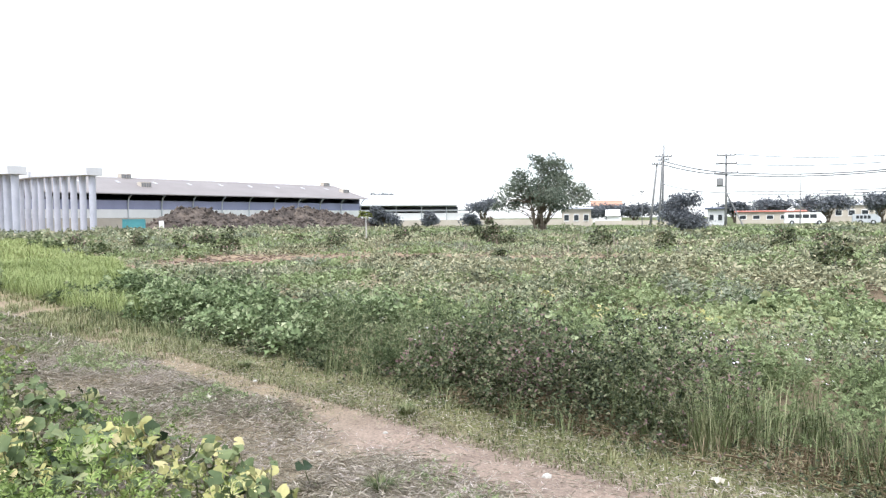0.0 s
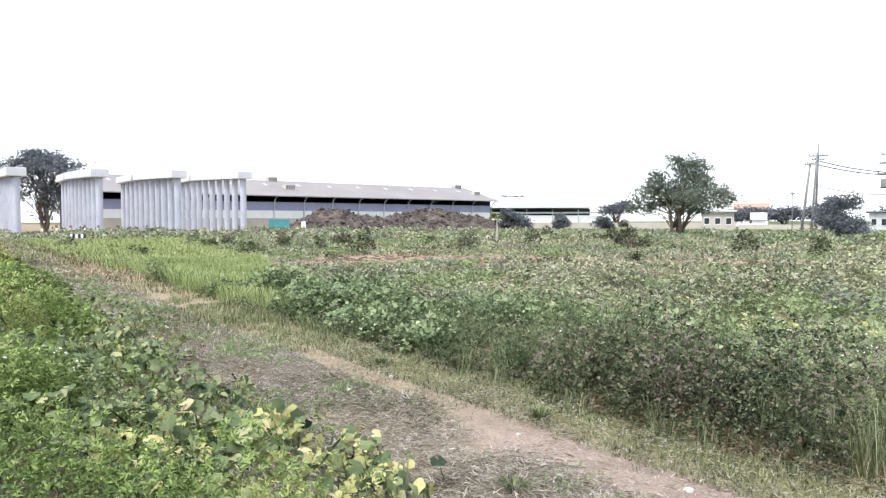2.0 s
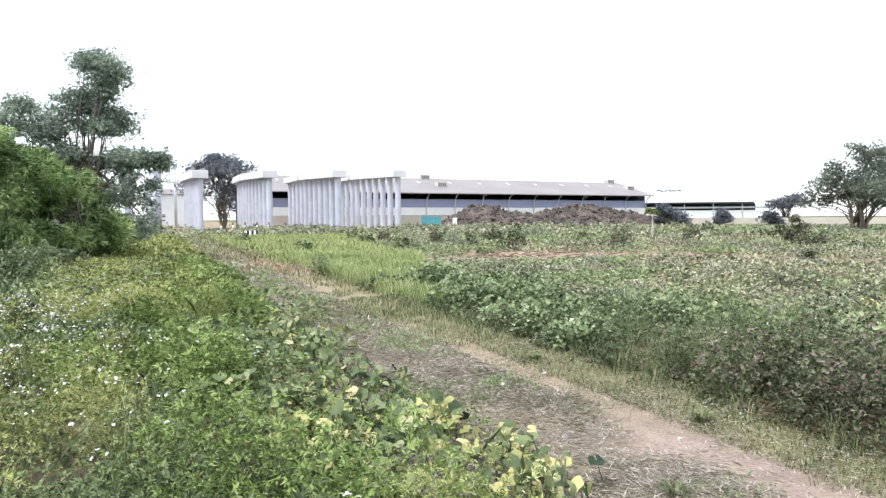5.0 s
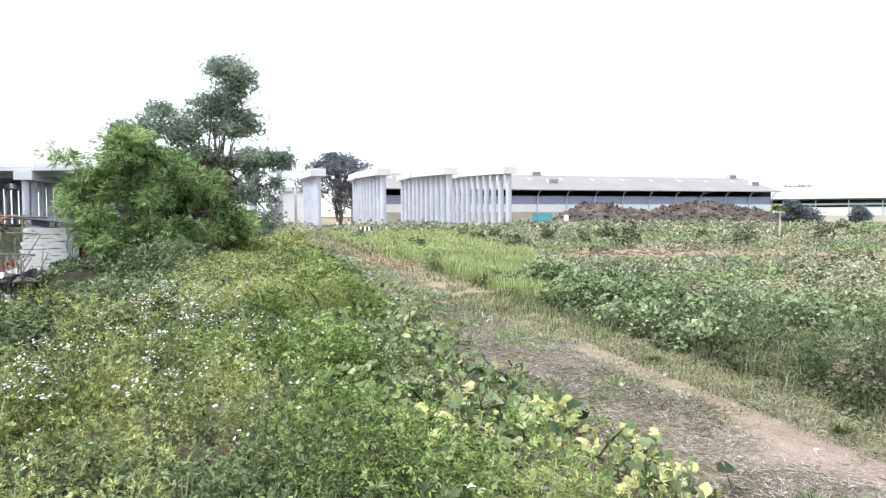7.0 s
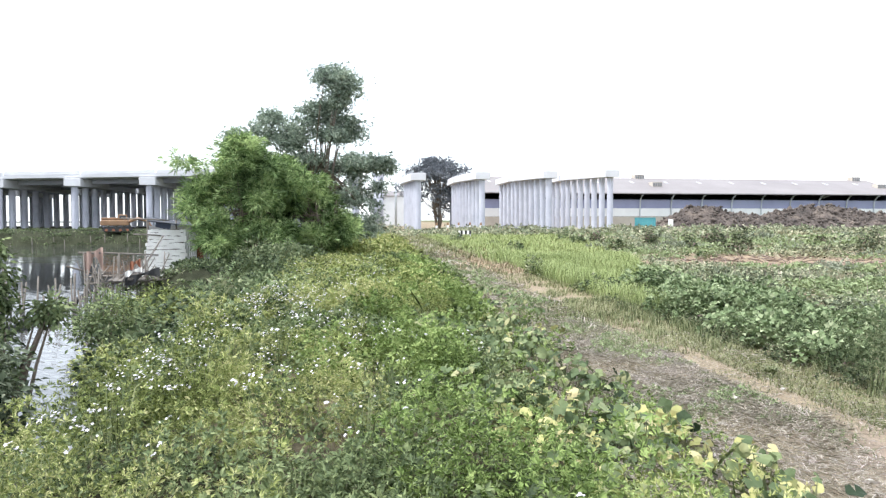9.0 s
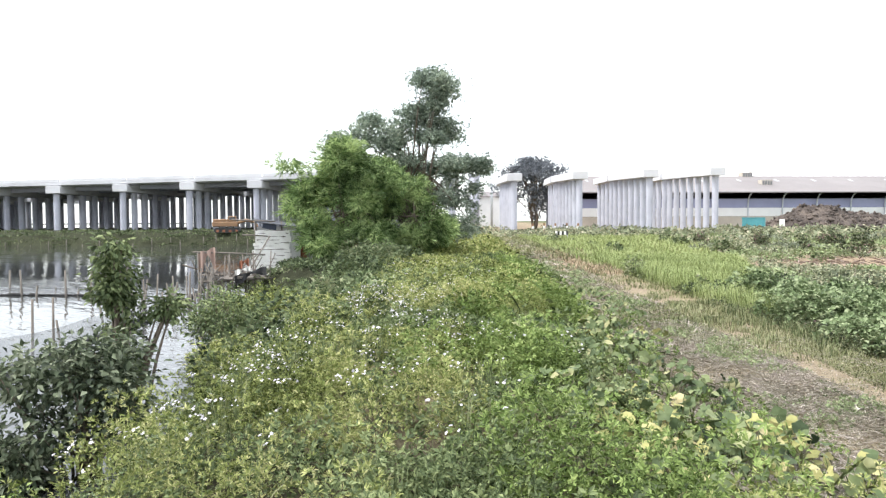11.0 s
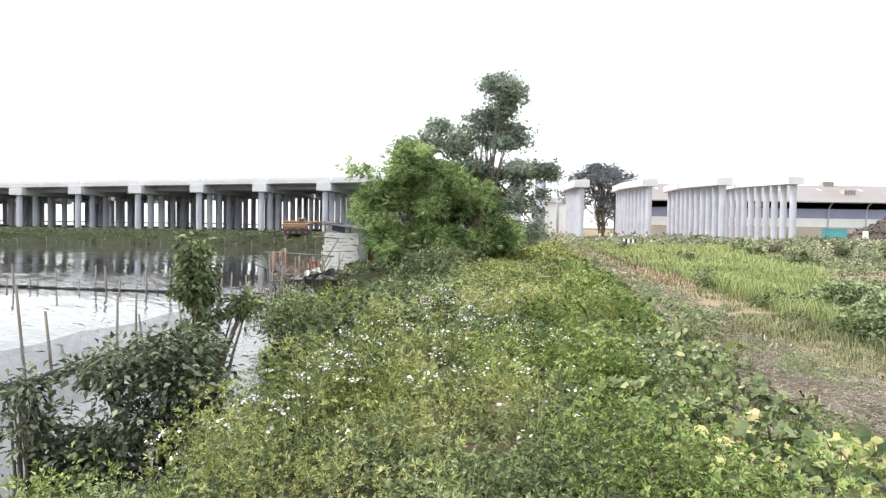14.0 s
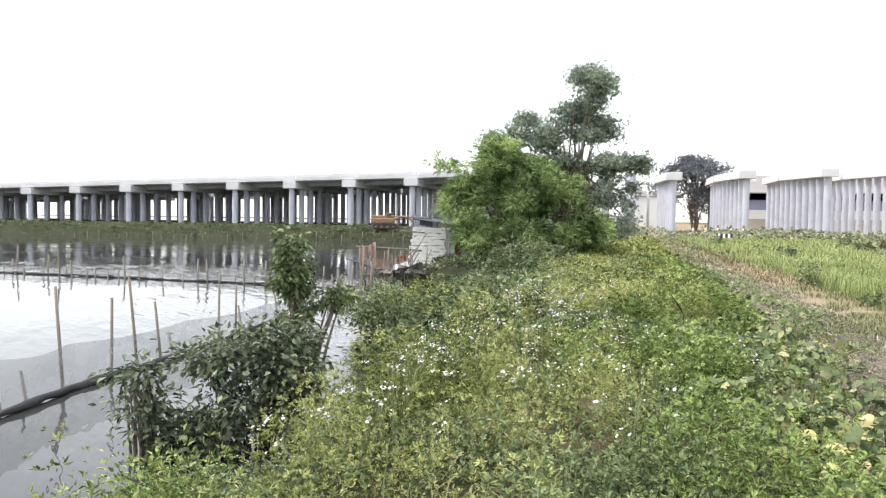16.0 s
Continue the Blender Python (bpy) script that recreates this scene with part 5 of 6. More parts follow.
broad_shrub("climbing_vine", "column of climbing vine leaves grown up a stake", tuple(seen(72.5, 9.6, -0.65)), [(0, 0.0, 0.5, 0.2, 0.5), (0, 0.0, 1.15, 0.16, 0.4), (-0.05, -0.05, 1.7, 0.18, 0.3), (0.15, 0.5, 1.3, 0.16, 0.08), (0.0, -0.05, 2.08, 0.13, 0.12)], 84, 40, 0.09, 23, 0.5, material=M_HERB, loose=0.085)

# leafy mounds along the margin between the vine and the hut
for s, l, tall, wide, sd in ((10.6, -4.4, 0.5, 0.4, 32), (13.6, -5.5, 1.05, 0.85, 33), (15.4, -5.2, 0.9, 0.85, 34), (17.6, -4.9, 0.75, 0.8, 35), (19.6, -4.6, 0.55, 0.7, 36)):
    x, y = xy(s, l)
    broad_shrub("margin_bush", "mounded leafy green bush at the pond margin", (x, y, -0.72), [(0, 0, tall * 0.55, wide, tall * 0.4), (wide * 0.5, -wide * 0.3, tall * 0.4, wide * 0.7, tall * 0.3), (-wide * 0.3, wide * 0.4, tall * 0.8, wide * 0.5, tall * 0.25)],
                int(60 + 50 * wide), 40, 0.085, sd, 0.15, 0.03, material=M_HERB if sd % 2 else M_WEED)
# low green plants at the foot of the near bank
for s, l, sd in ((3.4, -4.6, 41), (3.5, -4.0, 42), (3.5, -3.4, 43)):
    x, y = xy(s, l)
    broad_shrub("bank_plant", "low bright green plant at the foot of the bank", (x, y, float(height(s, l))), [(0, 0, 0.3, 0.4, 0.25), (0.2, -0.2, 0.2, 0.35, 0.2)], 60, 44, 0.05, sd, 0.1, 0.02, material=M_LUSH)


def stake(x, y, tip, r=0.035, group="net stakes"):
    ob = new("net_stake", mesh("net_stake", *tube([(x, y, -1.9), ((x + tip[0]) / 2, (y + tip[1]) / 2, (tip[2] - 1.9) / 2), tip], [r, r * 0.95, r * 0.75], 7), M_BAMBOO, True))
    return tagged(ob, "weathered bamboo stake standing in the pond", "stake", group)


NEAR = [(-10.2, -0.84, -0.05), (-10.6, -0.55, -0.3), (-11.04, -0.23, 0.73), (-11.84, 0.37, 0.48), (-12.08, 0.87, 0.79), (-12.41, 1.28, 0.32), (-12.97, 1.67, -0.35), (-13.98, 2.43, 0.38), (-14.48, 2.88, 0.36),
        (-14.92, 3.28, -0.12), (-17.83, 5.75, 0.08), (-19.03, 6.71, -0.05), (-20.28, 7.47, 0.0), (-21.68, 8.43, 0.05), (-9.0, -2.0, 0.3), (-16.3, 4.5, 0.2)]
rs = random.Random(4)
for x, y, z in NEAR:
    stake(x, y, (x + rs.uniform(-0.22, 0.1), y + rs.uniform(-0.3, 0.1), z), 0.027)
for i in range(34):
    k = i / 33
    x, y = -36.0 + 12.0 * k + rs.uniform(-0.15, 0.15), -3.4 + 11.0 * k + rs.uniform(-0.15, 0.15)
    stake(x, y, (x + rs.uniform(-0.15, 0.15), y + rs.uniform(-0.15, 0.15), rs.choice((-0.45, -0.35, -0.1, 0.15, 0.45))), 0.04, "far net stakes")
for i in range(30):
    k = rs.random()
    x, y = -19.2 - 3.9 * k + rs.uniform(-0.5, 0.5), 6.2 + 4.2 * k + rs.uniform(-0.6, 0.6)
    stake(x, y, (x + rs.uniform(-0.25, 0.25), y + rs.uniform(-0.25, 0.25), rs.uniform(-0.45, 0.35)), 0.03, "stakes by the jetty")


def rope_line(pts, r, name, label, wob=0.05):
    out = []
    for i in range(len(pts) - 1):
        a, b = Vector(pts[i]), Vector(pts[i + 1])
        n = max(2, int((b - a).length / 0.25))
        for j in range(n):
            p = a.lerp(b, j / n)
            out.append(p + Vector((rs.uniform(-wob, wob), rs.uniform(-wob, wob), rs.uniform(-0.01, 0.03))))
    out.append(Vector(pts[-1]))
    ob = new(name, mesh(name, *tube(out, [r * rs.uniform(0.7, 1.4) for _ in out], 6), M_FLOAT, True))
    return tagged(ob, label, "net rope")


LINE = [(-7.6, -3.2), (-9.9, -1.0), (-11.0, -0.24), (-12.97, 1.67), (-15.5, 3.8), (-17.83, 5.75), (-21.68, 8.43), (-24.5, 10.2)]
rope_line([(x, y, WATER + 0.03) for x, y in LINE], 0.05, "net_rope", "black gathered net edge lying along the stakes")
rope_line([(-36, -3.4, WATER + 0.02), (-24.0, 7.6, WATER + 0.02)], 0.045, "net_rope", "black far net edge on the water", 0.08)


def net(pts, z0, z1, sag, name, label):
    ob = thing(name, label, "fishing net")
    for i in range(len(pts) - 1):
        verts = []
        for j in range(9):
            t = j / 8
            x, y = pts[i][0] * (1 - t) + pts[i + 1][0] * t, pts[i][1] * (1 - t) + pts[i + 1][1] * t
            top = z1[i] * (1 - t) + z1[i + 1] * t - sag * math.sin(math.pi * t)
            verts += [(x + 0.03 * math.sin(5 * t + k), y, z0 + (top - z0) * k / 4) for k in range(5)]
        faces = [[c * 5 + k, (c + 1) * 5 + k, (c + 1) * 5 + k + 1, c * 5 + k + 1] for c in range(8) for k in range(4)]
        part("net_panel", (verts, faces), M_NET, ob, "", True)


net(LINE[:6], WATER + 0.04, [0.0, 0.0, -0.05, -0.1, -0.2, -0.3], 0.06, "pond_net", "sagging grey fine-mesh net hung along bamboo stakes")
net([(-36, -3.4), (-30, 2.1), (-24, 7.6)], WATER + 0.03, [-0.35, -0.4, -0.4], 0.04, "pond_net", "low grey net across the pond")


def pole(a, b, r, parent, material=M_BAMBOO, name="pole"):
    return part(name, tube([a, (Vector(a) + Vector(b)) / 2 + Vector((rs.uniform(-0.02, 0.02), rs.uniform(-0.02, 0.02), rs.uniform(-0.03, 0.02))), b], [r, r * 0.95, r * 0.8], 7), material, parent, "", True)


def hut():
    """Local x to the viewer's right, y away."""
    p = seen(61.35, 28.0)
    ob = thing("fishing_hut", "ramshackle stilt hut of woven bamboo and zinc sheets", "hut", (p.x, p.y, -0.45), 61.0)
    ob.scale = (0.95, 0.95, 1.16)
    wov = part("woven_wall", box(-0.6, 0.72, -0.03, 0.03, 0.0, 1.6), M_BAMBOO, ob, "bleached woven bamboo wall panel")
    for i in range(15):
        z = 0.04 + i * 0.107
        n = 9
        pts = [(-0.8 + 0.016 * i + rs.uniform(-0.06, 0.06) + (1.56 - 0.012 * i) * j / n, -0.035 - 0.018 * ((i + j) % 2), z + rs.uniform(-0.022, 0.022)) for j in range(n + 1)]
        verts = [(x, y + dy, zz + dz) for x, y, zz in pts for dy, dz in ((-0.008, -0.05), (-0.008, 0.05), (0.012, 0.05), (0.012, -0.05))]
        faces = [[4 * j + k, 4 * j + (k + 1) % 4, 4 * j + 4 + (k + 1) % 4, 4 * j + 4 + k] for j in range(n) for k in range(4)]
        part("slat", (verts, faces), M_WOVEN, wov)
    for x0, x1, y, mt, z1, nm in ((0.74, 1.2, 0.0, M_ZINC, 1.6, "zinc_sheet"), (1.15, 1.45, 0.12, M_RUST, 1.2, "rusty_sheet"), (1.4, 2.1, 0.2, M_ZINC, 1.35, "zinc_sheet")):
        n = 36
        verts = []
        for j in range(n + 1):
            x = x0 + (x1 - x0) * j / n
            yy = y + 0.02 * math.sin(2 * math.pi * (x - x0) / 0.076)
            verts += [(x, yy, -0.02), (x, yy, z1 + 0.03 * math.sin(x * 5)), (x, yy + 0.006, z1), (x, yy + 0.006, -0.02)]
        faces = [[4 * j + k, 4 * j + (k + 1) % 4, 4 * j + 4 + (k + 1) % 4, 4 * j + 4 + k] for j in range(n) for k in range(4)]
        part(nm, (verts, faces), mt, ob, "corrugated zinc sheet" if mt is M_ZINC else "rust-red corrugated sheet")
    part("roof", moved(box(-0.6, 1.7, -0.3, 1.4, -0.015, 0.015, 0.005), pose(0, 0, 1.82, 4, 6, 3)), M_DARKIN, ob, "sloping dark roof sheet")
    part("tarpaulin", moved(box(-0.35, 0.2, -0.06, -0.02, -0.1, 0.1, 0.01), pose(0.05, 0, 1.72, 4, 8, 0)), M_TARP, ob, "dark blue tarpaulin under the eave")
    part("floor", box(-0.8, 1.9, -0.2, 1.6, -0.09, -0.02, 0.01), M_BAMBOO, ob)
    part("back_wall", box(-0.6, 1.85, 1.5, 1.55, -0.02, 1.7), M_ZINC, ob)
    for x, y in ((-0.6, 0.08), (0.45, 0.08), (1.85, 0.3), (-0.6, 1.5), (1.85, 1.5), (0.0, 0.08), (1.1, 0.06)):
        pole((x + rs.uniform(-0.1, 0.1), y, -1.9), (x, y, 1.9), 0.04, ob, name="post")
    for x0, x1 in ((-0.9, -0.3), (-0.2, -0.7), (0.3, 0.9)):
        pole((x0, -0.15, -1.5), (x1, -0.12, 0.0), 0.035, ob, name="brace")
    pole((-1.5, -0.1, 1.95), (0.2, -0.15, 1.88), 0.025, ob, name="rafter")
    pole((-1.1, -0.2, 1.45), (-0.1, -0.2, 1.4), 0.025, ob, name="rafter")


hut()


def jetty():
    p = seen(64.6, 24.2)
    ob = thing("bamboo_jetty", "rickety bamboo jetty heaped with poles, net and cloth", "jetty", (p.x, p.y, 0), 64.0)
    pole((-1.1, 0, 0.75), (1.2, 0.1, 0.62), 0.03, ob)
    pole((-1.0, 0.5, -0.05), (1.3, 0.4, 0.0), 0.035, ob)
    pole((-0.9, -0.3, -0.2), (1.4, -0.2, -0.15), 0.035, ob)
    pole((-1.4, -0.2, 0.35), (-0.5, 0.1, 0.0), 0.03, ob)
    pole((0.4, -0.3, -0.3), (1.35, 0.0, 1.25), 0.03, ob)
    pole((-0.1, -0.1, -0.2), (0.9, 0.1, 0.6), 0.03, ob)
    for i in range(12):
        x = rs.uniform(-1.0, 1.2)
        pole((x, rs.uniform(-0.5, 0.3), rs.uniform(-0.7, -0.1)), (x + rs.uniform(-0.8, 0.8), rs.uniform(-0.5, 0.3), rs.uniform(0.0, 0.7)), 0.02, ob)
    for i in range(22):
        x = -1.1 + 2.4 * rs.random()
        pole((x, rs.uniform(-0.5, 0.5), -1.8), (x + rs.uniform(-0.2, 0.2), rs.uniform(-0.4, 0.4), rs.uniform(-0.2, 0.75)), 0.026, ob, name="post")
    for i in range(9):
        x = -0.2 + 0.16 * i
        part("plank", moved(box(-0.07, 0.07, -0.55, 0.55, -0.015, 0.015), pose(x, 0, -0.12 + rs.uniform(-0.02, 0.05), rs.uniform(-6, 6), rs.uniform(-8, 8), rs.uniform(-12, 12))), M_BAMBOO, ob)

    def drape(name, w, h, at, mt, label):
        n = 10
        verts = [(at[0] + w * i / n, at[1] + 0.05 * math.sin(i * 1.7) * (1 + j * 0.3), at[2] + 0.3 * w * i / n - h * j / 5 * (0.6 + 0.4 * math.sin(i * 0.8)) + 0.03 * math.sin(i * 0.9 + j)) for i in range(n + 1) for j in range(6)]
        faces = [[i * 6 + j, (i + 1) * 6 + j, (i + 1) * 6 + j + 1, i * 6 + j + 1] for i in range(n) for j in range(5)]
        part(name, (verts, faces), mt, ob, label, True)

    drape("hanging_net", 0.55, 0.75, (-0.95, -0.02, 0.72), M_PINKNET, "pinkish brown hanging net")
    drape("red_cloth", 0.3, 0.28, (0.35, -0.32, 0.42), M_RUST, "faded red cloth")
    drape("white_sheet", 0.5, 0.18, (0.2, -0.4, 0.12), M_WOVEN, "crumpled white plastic sheet")
    drape("black_sheet", 1.0, 0.3, (0.2, -0.45, -0.05), M_FLOAT, "crumpled black plastic sheet")


jetty()


def excavator():
    p = seen(64.5, 79)
    ob = thing("excavator", "faded orange excavator parked on the far bank", "excavator", (p.x, p.y, ground_at(p)), 60)
    ob.scale = (0.8, 0.8, 0.68)
    for y in (-1.0, 1.0):
        tr = part("track", prism([(-1.7, 0.3), (-1.4, 0.0), (1.4, 0.0), (1.7, 0.3), (1.7, 0.55), (1.4, 0.8), (-1.4, 0.8), (-1.7, 0.55)], y - 0.3, y + 0.3, lambda u, v, w: (u, w, v)), M_RUBBER, ob, "black steel track")
        for x in (-1.2, -0.4, 0.4, 1.2):
            part("roller", tube([(x, y - 0.34, 0.3), (x, y + 0.34, 0.3)], 0.2, 10), M_RUST, tr)
    part("body", box(-1.9, 1.3, -1.25, 1.25, 0.95, 1.75, 0.12), M_ORANGE, ob)
    part("engine_cover", box(-1.8, 0.1, -1.1, 1.1, 1.76, 2.15, 0.1), M_ORANGE, ob)
    cab = part("cab", box(0.15, 1.2, -1.15, -0.2, 1.76, 2.6, 0.1), M_ORANGE, ob)
    part("cab_window", box(0.3, 1.05, -1.17, -1.152, 2.0, 2.45), M_GLASSD, cab)
    part("boom", tube([(1.2, 0.3, 1.5), (2.4, 0.3, 2.0), (3.6, 0.3, 1.6)], [0.22, 0.25, 0.16], 6), M_ORANGE, ob)
    part("arm", tube([(3.6, 0.3, 1.6), (4.0, 0.3, 0.6)], [0.16, 0.12], 6), M_ORANGE, ob)
    part("bucket", moved(box(-0.4, 0.3, -0.4, 0.4, -0.3, 0.3, 0.08), pose(4.0, 0.3, 0.45, 0, 30, 0)), M_RUST, ob)


excavator()

# ---- by the warehouse ----
def container():
    p = polar(23.8, 112)
    ob = thing("waste_skip", "turquoise steel skip at the edge of the field", "skip", on(p), 18)
    part("tub", join(box(-1.5, 1.5, -0.8, -0.72, 0.15, 1.95), box(-1.5, 1.5, 0.72, 0.8, 0.15, 1.95), box(-1.5, -1.42, -0.72, 0.72, 0.15, 1.95), box(1.42, 1.5, -0.72, 0.72, 0.15, 1.95), box(-1.42, 1.42, -0.72, 0.72, 0.15, 0.25)), M_TEAL, ob)
    for x in (-1.1, -0.4, 0.4, 1.1):
        part("rib", box(x - 0.05, x + 0.05, -0.88, -0.803, 0.15, 1.9), M_TEAL, ob)
    part("rim", box(-1.55, 1.55, -0.86, -0.7, 1.955, 2.05), M_TEAL, ob)
    for x in (-1.1, 1.1):
        part("foot", box(x - 0.15, x + 0.15, -0.7, 0.7, -0.1, 0.148), M_RUBBER, ob)


container()
p = polar(21.9, 111)
wb = thing("marker_board", "small white board on two posts", "sign board", on(p), 20)
part("board", box(-0.35, 0.35, -0.03, 0.03, 0.7, 1.75, 0.01), M_WHITE, wb)
for x in (-0.25, 0.25):
    part("post", tube([(x, 0.06, -0.2), (x, 0.06, 1.7)], 0.03, 6), M_STEEL, wb)


def sapling():
    p = CAM + polar(6.05, 48)
    ob = thing("sapling", "slim papaya-like sapling with pale stem", "sapling", on(p))
    part("stem", tube([(0, 0, -0.1), (0.02, 0, 1.0), (0.0, 0.02, 2.1)], [0.06, 0.05, 0.035], 8), M_STONE, ob, "pale slim stem", True)
    n = 26
    a = RNG.uniform(0, 2 * np.pi, n)
    d = unit(np.stack([np.cos(a), np.sin(a), RNG.uniform(-0.3, 0.5, n)], 1))
    P = np.tile([0, 0, 2.08], (n, 1)) + d * RNG.uniform(0.15, 0.4, (n, 1))
    part("leaves", sprigs(P, d, facing(d), np.full(n, 0.3), np.full(n, 0.12)), M_WEED, ob, "spread hand-shaped leaves")


sapling()


# ---- poles and cables along the road ----
def power_pole(bearing, dist, top, arms, lean=0.0, stay=False, r=0.21, label="grey concrete power pole with cross arms"):
    p = CAM + polar(bearing, dist)
    z0 = ground_at(p)
    ob = thing("power_pole", label, "utility pole", (p.x, p.y, z0), bearing, group="power poles")
    tip = (lean, 0, top - z0)
    part("shaft", tube([(0, 0, -0.4), tuple(Vector(tip) * 0.5), tip], [r, r * 0.85, r * 0.65], 10), M_POLE, ob, "", True)
    for z, w in arms:
        arm = part("cross_arm", box(-w + lean * z / top, w + lean * z / top, -r - 0.1, -r, z - 0.1, z + 0.1, 0.01), M_POLE, ob)
        for k in (-0.9, -0.45, 0.45, 0.9):
            part("insulator", tube([(lean * z / top + k * w, -r - 0.05, z + 0.102), (lean * z / top + k * w, -r - 0.05, z + 0.2), (lean * z / top + k * w, -r - 0.05, z + 0.28)], [0.05, 0.08, 0.04], 8), M_GLASSD, arm)
    if stay:
        part("stay_pole", tube([(0.1, 0, 5.0), (2.6, 0, -0.2)], [0.09, 0.11], 8), M_POLE, ob)
        part("transformer", box(-1.3, -0.35, -0.4, 0.4, 6.2, 7.3, 0.06), M_POLE, ob)
        part("bracket", box(-1.4, 0.1, -0.1, 0.1, 6.05, 6.19), M_POLE, ob)
    return Vector((p.x, p.y, z0))


p1 = power_pole(-17.3, 110, 12.3, [(10.6, 1.2), (10.1, 0.8)], 0.25, r=0.18)
power_pole(-17.05, 109, 11.0, [], 0.55, r=0.17, label="second concrete pole standing beside a power pole")
p2 = power_pole(-21.9, 112, 10.9, [(10.6, 1.3), (9.4, 1.5), (8.0, 1.7)], 0, True)
power_pole(-16.4, 108, 9.6, [(9.4, 0.7)], 1.0, r=0.2, label="leaning concrete pole beside the power poles")
p4 = power_pole(-15.8, 140, 7.0, [(6.5, 0.4)], 0, r=0.09, label="thin distant lamp pole")
power_pole(-26.9, 118, 7.2, [], 0, r=0.08, label="thin street lamp pole")


def cable(a, b, sag, r=0.05):
    a, b = Vector(a), Vector(b)
    pts = [a.lerp(b, i / 24) - Vector((0, 0, sag * 4 * (i / 24) * (1 - i / 24))) for i in range(25)]
    tagged(new("overhead_cable", mesh("overhead_cable", *tube(pts, r, 5), M_WIRE)), "dark overhead cable slung between power poles", "cable", "overhead cables")


far_r = CAM + polar(-42, 112)
far_l = CAM + polar(-2, 170)
for dz, dx in ((9.9, 0.4), (9.6, -0.4)):
    cable(p1 + Vector((dx, 0, dz)), p2 + Vector((dx, 0, dz - 1.8)), 0.3, 0.075)
    cable(p2 + Vector((dx, 0, dz - 1.8)), far_r + Vector((dx, 0, dz + 0.6)), 1.6, 0.075)
cable(p2 + Vector((1.2, 0, 10.8)), far_r + Vector((0, 0, 11.6)), 1.6)
cable(p2 + Vector((-1.2, 0, 9.5)), far_r + Vector((0, 0, 10.8)), 1.5)
cable(p2 + Vector((0, 0, 5.4)), far_r + Vector((0, 0, 6.6)), 0.8)
cable(p2 + Vector((0, 0, 5.0)), far_r + Vector((0, 0, 6.2)), 0.8)
cable(p4 + Vector((0, 0, 6.3)), far_l + Vector((0, 0, 5.5)), 0.7)
cable(p4 + Vector((0, 0, 6.0)), far_l + Vector((0, 0, 5.0)), 0.7)
cable(p1 + Vector((0, 0, 6.6)), p2 + Vector((0, 0, 5.2)), 0.4)

# ---- far roadside: trees, walls, buildings, bus ----
def umbrella_tree(bearing, dist, top, width, seed):
    p = CAM + polar(bearing, dist)
    cz = top * 0.72
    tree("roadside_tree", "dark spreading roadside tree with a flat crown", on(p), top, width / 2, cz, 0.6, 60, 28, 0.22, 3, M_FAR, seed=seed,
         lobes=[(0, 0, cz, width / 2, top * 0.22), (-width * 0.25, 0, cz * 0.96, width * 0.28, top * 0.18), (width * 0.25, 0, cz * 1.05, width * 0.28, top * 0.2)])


umbrella_tree(-25.2, 190, 5.8, 8, 31)
umbrella_tree(-28.6, 185, 6.3, 10, 32)
umbrella_tree(-32.0, 175, 6.6, 8, 33)
umbrella_tree(-22.5, 200, 5.2, 7, 34)
umbrella_tree(-13.3, 210, 5.0, 11, 35)
umbrella_tree(-15.2, 210, 5.2, 9, 36)
umbrella_tree(-17.6, 215, 5.4, 12, 37)
umbrella_tree(-11.6, 220, 4.6, 11, 38)
umbrella_tree(-3.2, 215, 7.2, 10, 39)
umbrella_tree(4.9, 270, 12.2, 10, 40)
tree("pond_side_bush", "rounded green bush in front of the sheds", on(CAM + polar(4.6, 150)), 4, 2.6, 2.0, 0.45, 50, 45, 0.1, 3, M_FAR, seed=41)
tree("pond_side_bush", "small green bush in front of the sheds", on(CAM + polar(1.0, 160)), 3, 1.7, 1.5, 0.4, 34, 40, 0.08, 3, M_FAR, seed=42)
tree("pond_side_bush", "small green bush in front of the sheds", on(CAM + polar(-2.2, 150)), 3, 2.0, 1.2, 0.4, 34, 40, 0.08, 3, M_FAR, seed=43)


def bearing_box(name, label, category, b0, b1, dist, z0, z1, deep, wall, roof=None, rise=0.0, windows=0, door=False):
    """A plain building facing the viewer between two bearings."""
    a, b = CAM + polar(b0, dist), CAM + polar(b1, dist)
    w = (b - a).length / 2
    m = (a + b) / 2
    ob = thing(name, label, category, (m.x, m.y, 0), (b0 + b1) / 2)
    part("wall", box(-w, w, 0, deep, z0 - 0.3, z1), wall, ob)
    if roof:
        part("roof", prism([(-0.5, z1 + 0.004), (deep + 0.5, z1 + 0.004), (deep + 0.5, z1 + 0.15), (deep * 0.5, z1 + 0.15 + rise), (-0.5, z1 + 0.15)], -w - 0.4, w + 0.4, lambda u, v, q: (q, u, v)), roof, ob)
    for i in range(windows):
        x = -w + 2 * w * (i + 0.5) / windows
        win = part("window", box(x - w / windows * 0.55, x + w / windows * 0.55, -0.06, -0.002, z0 + (z1 - z0) * 0.35, z0 + (z1 - z0) * 0.75), M_WHITE, ob)
        part("pane", box(x - w / windows * 0.47, x + w / windows * 0.47, -0.09, -0.064, z0 + (z1 - z0) * 0.4, z0 + (z1 - z0) * 0.7), M_GLASSD, win)
    return ob


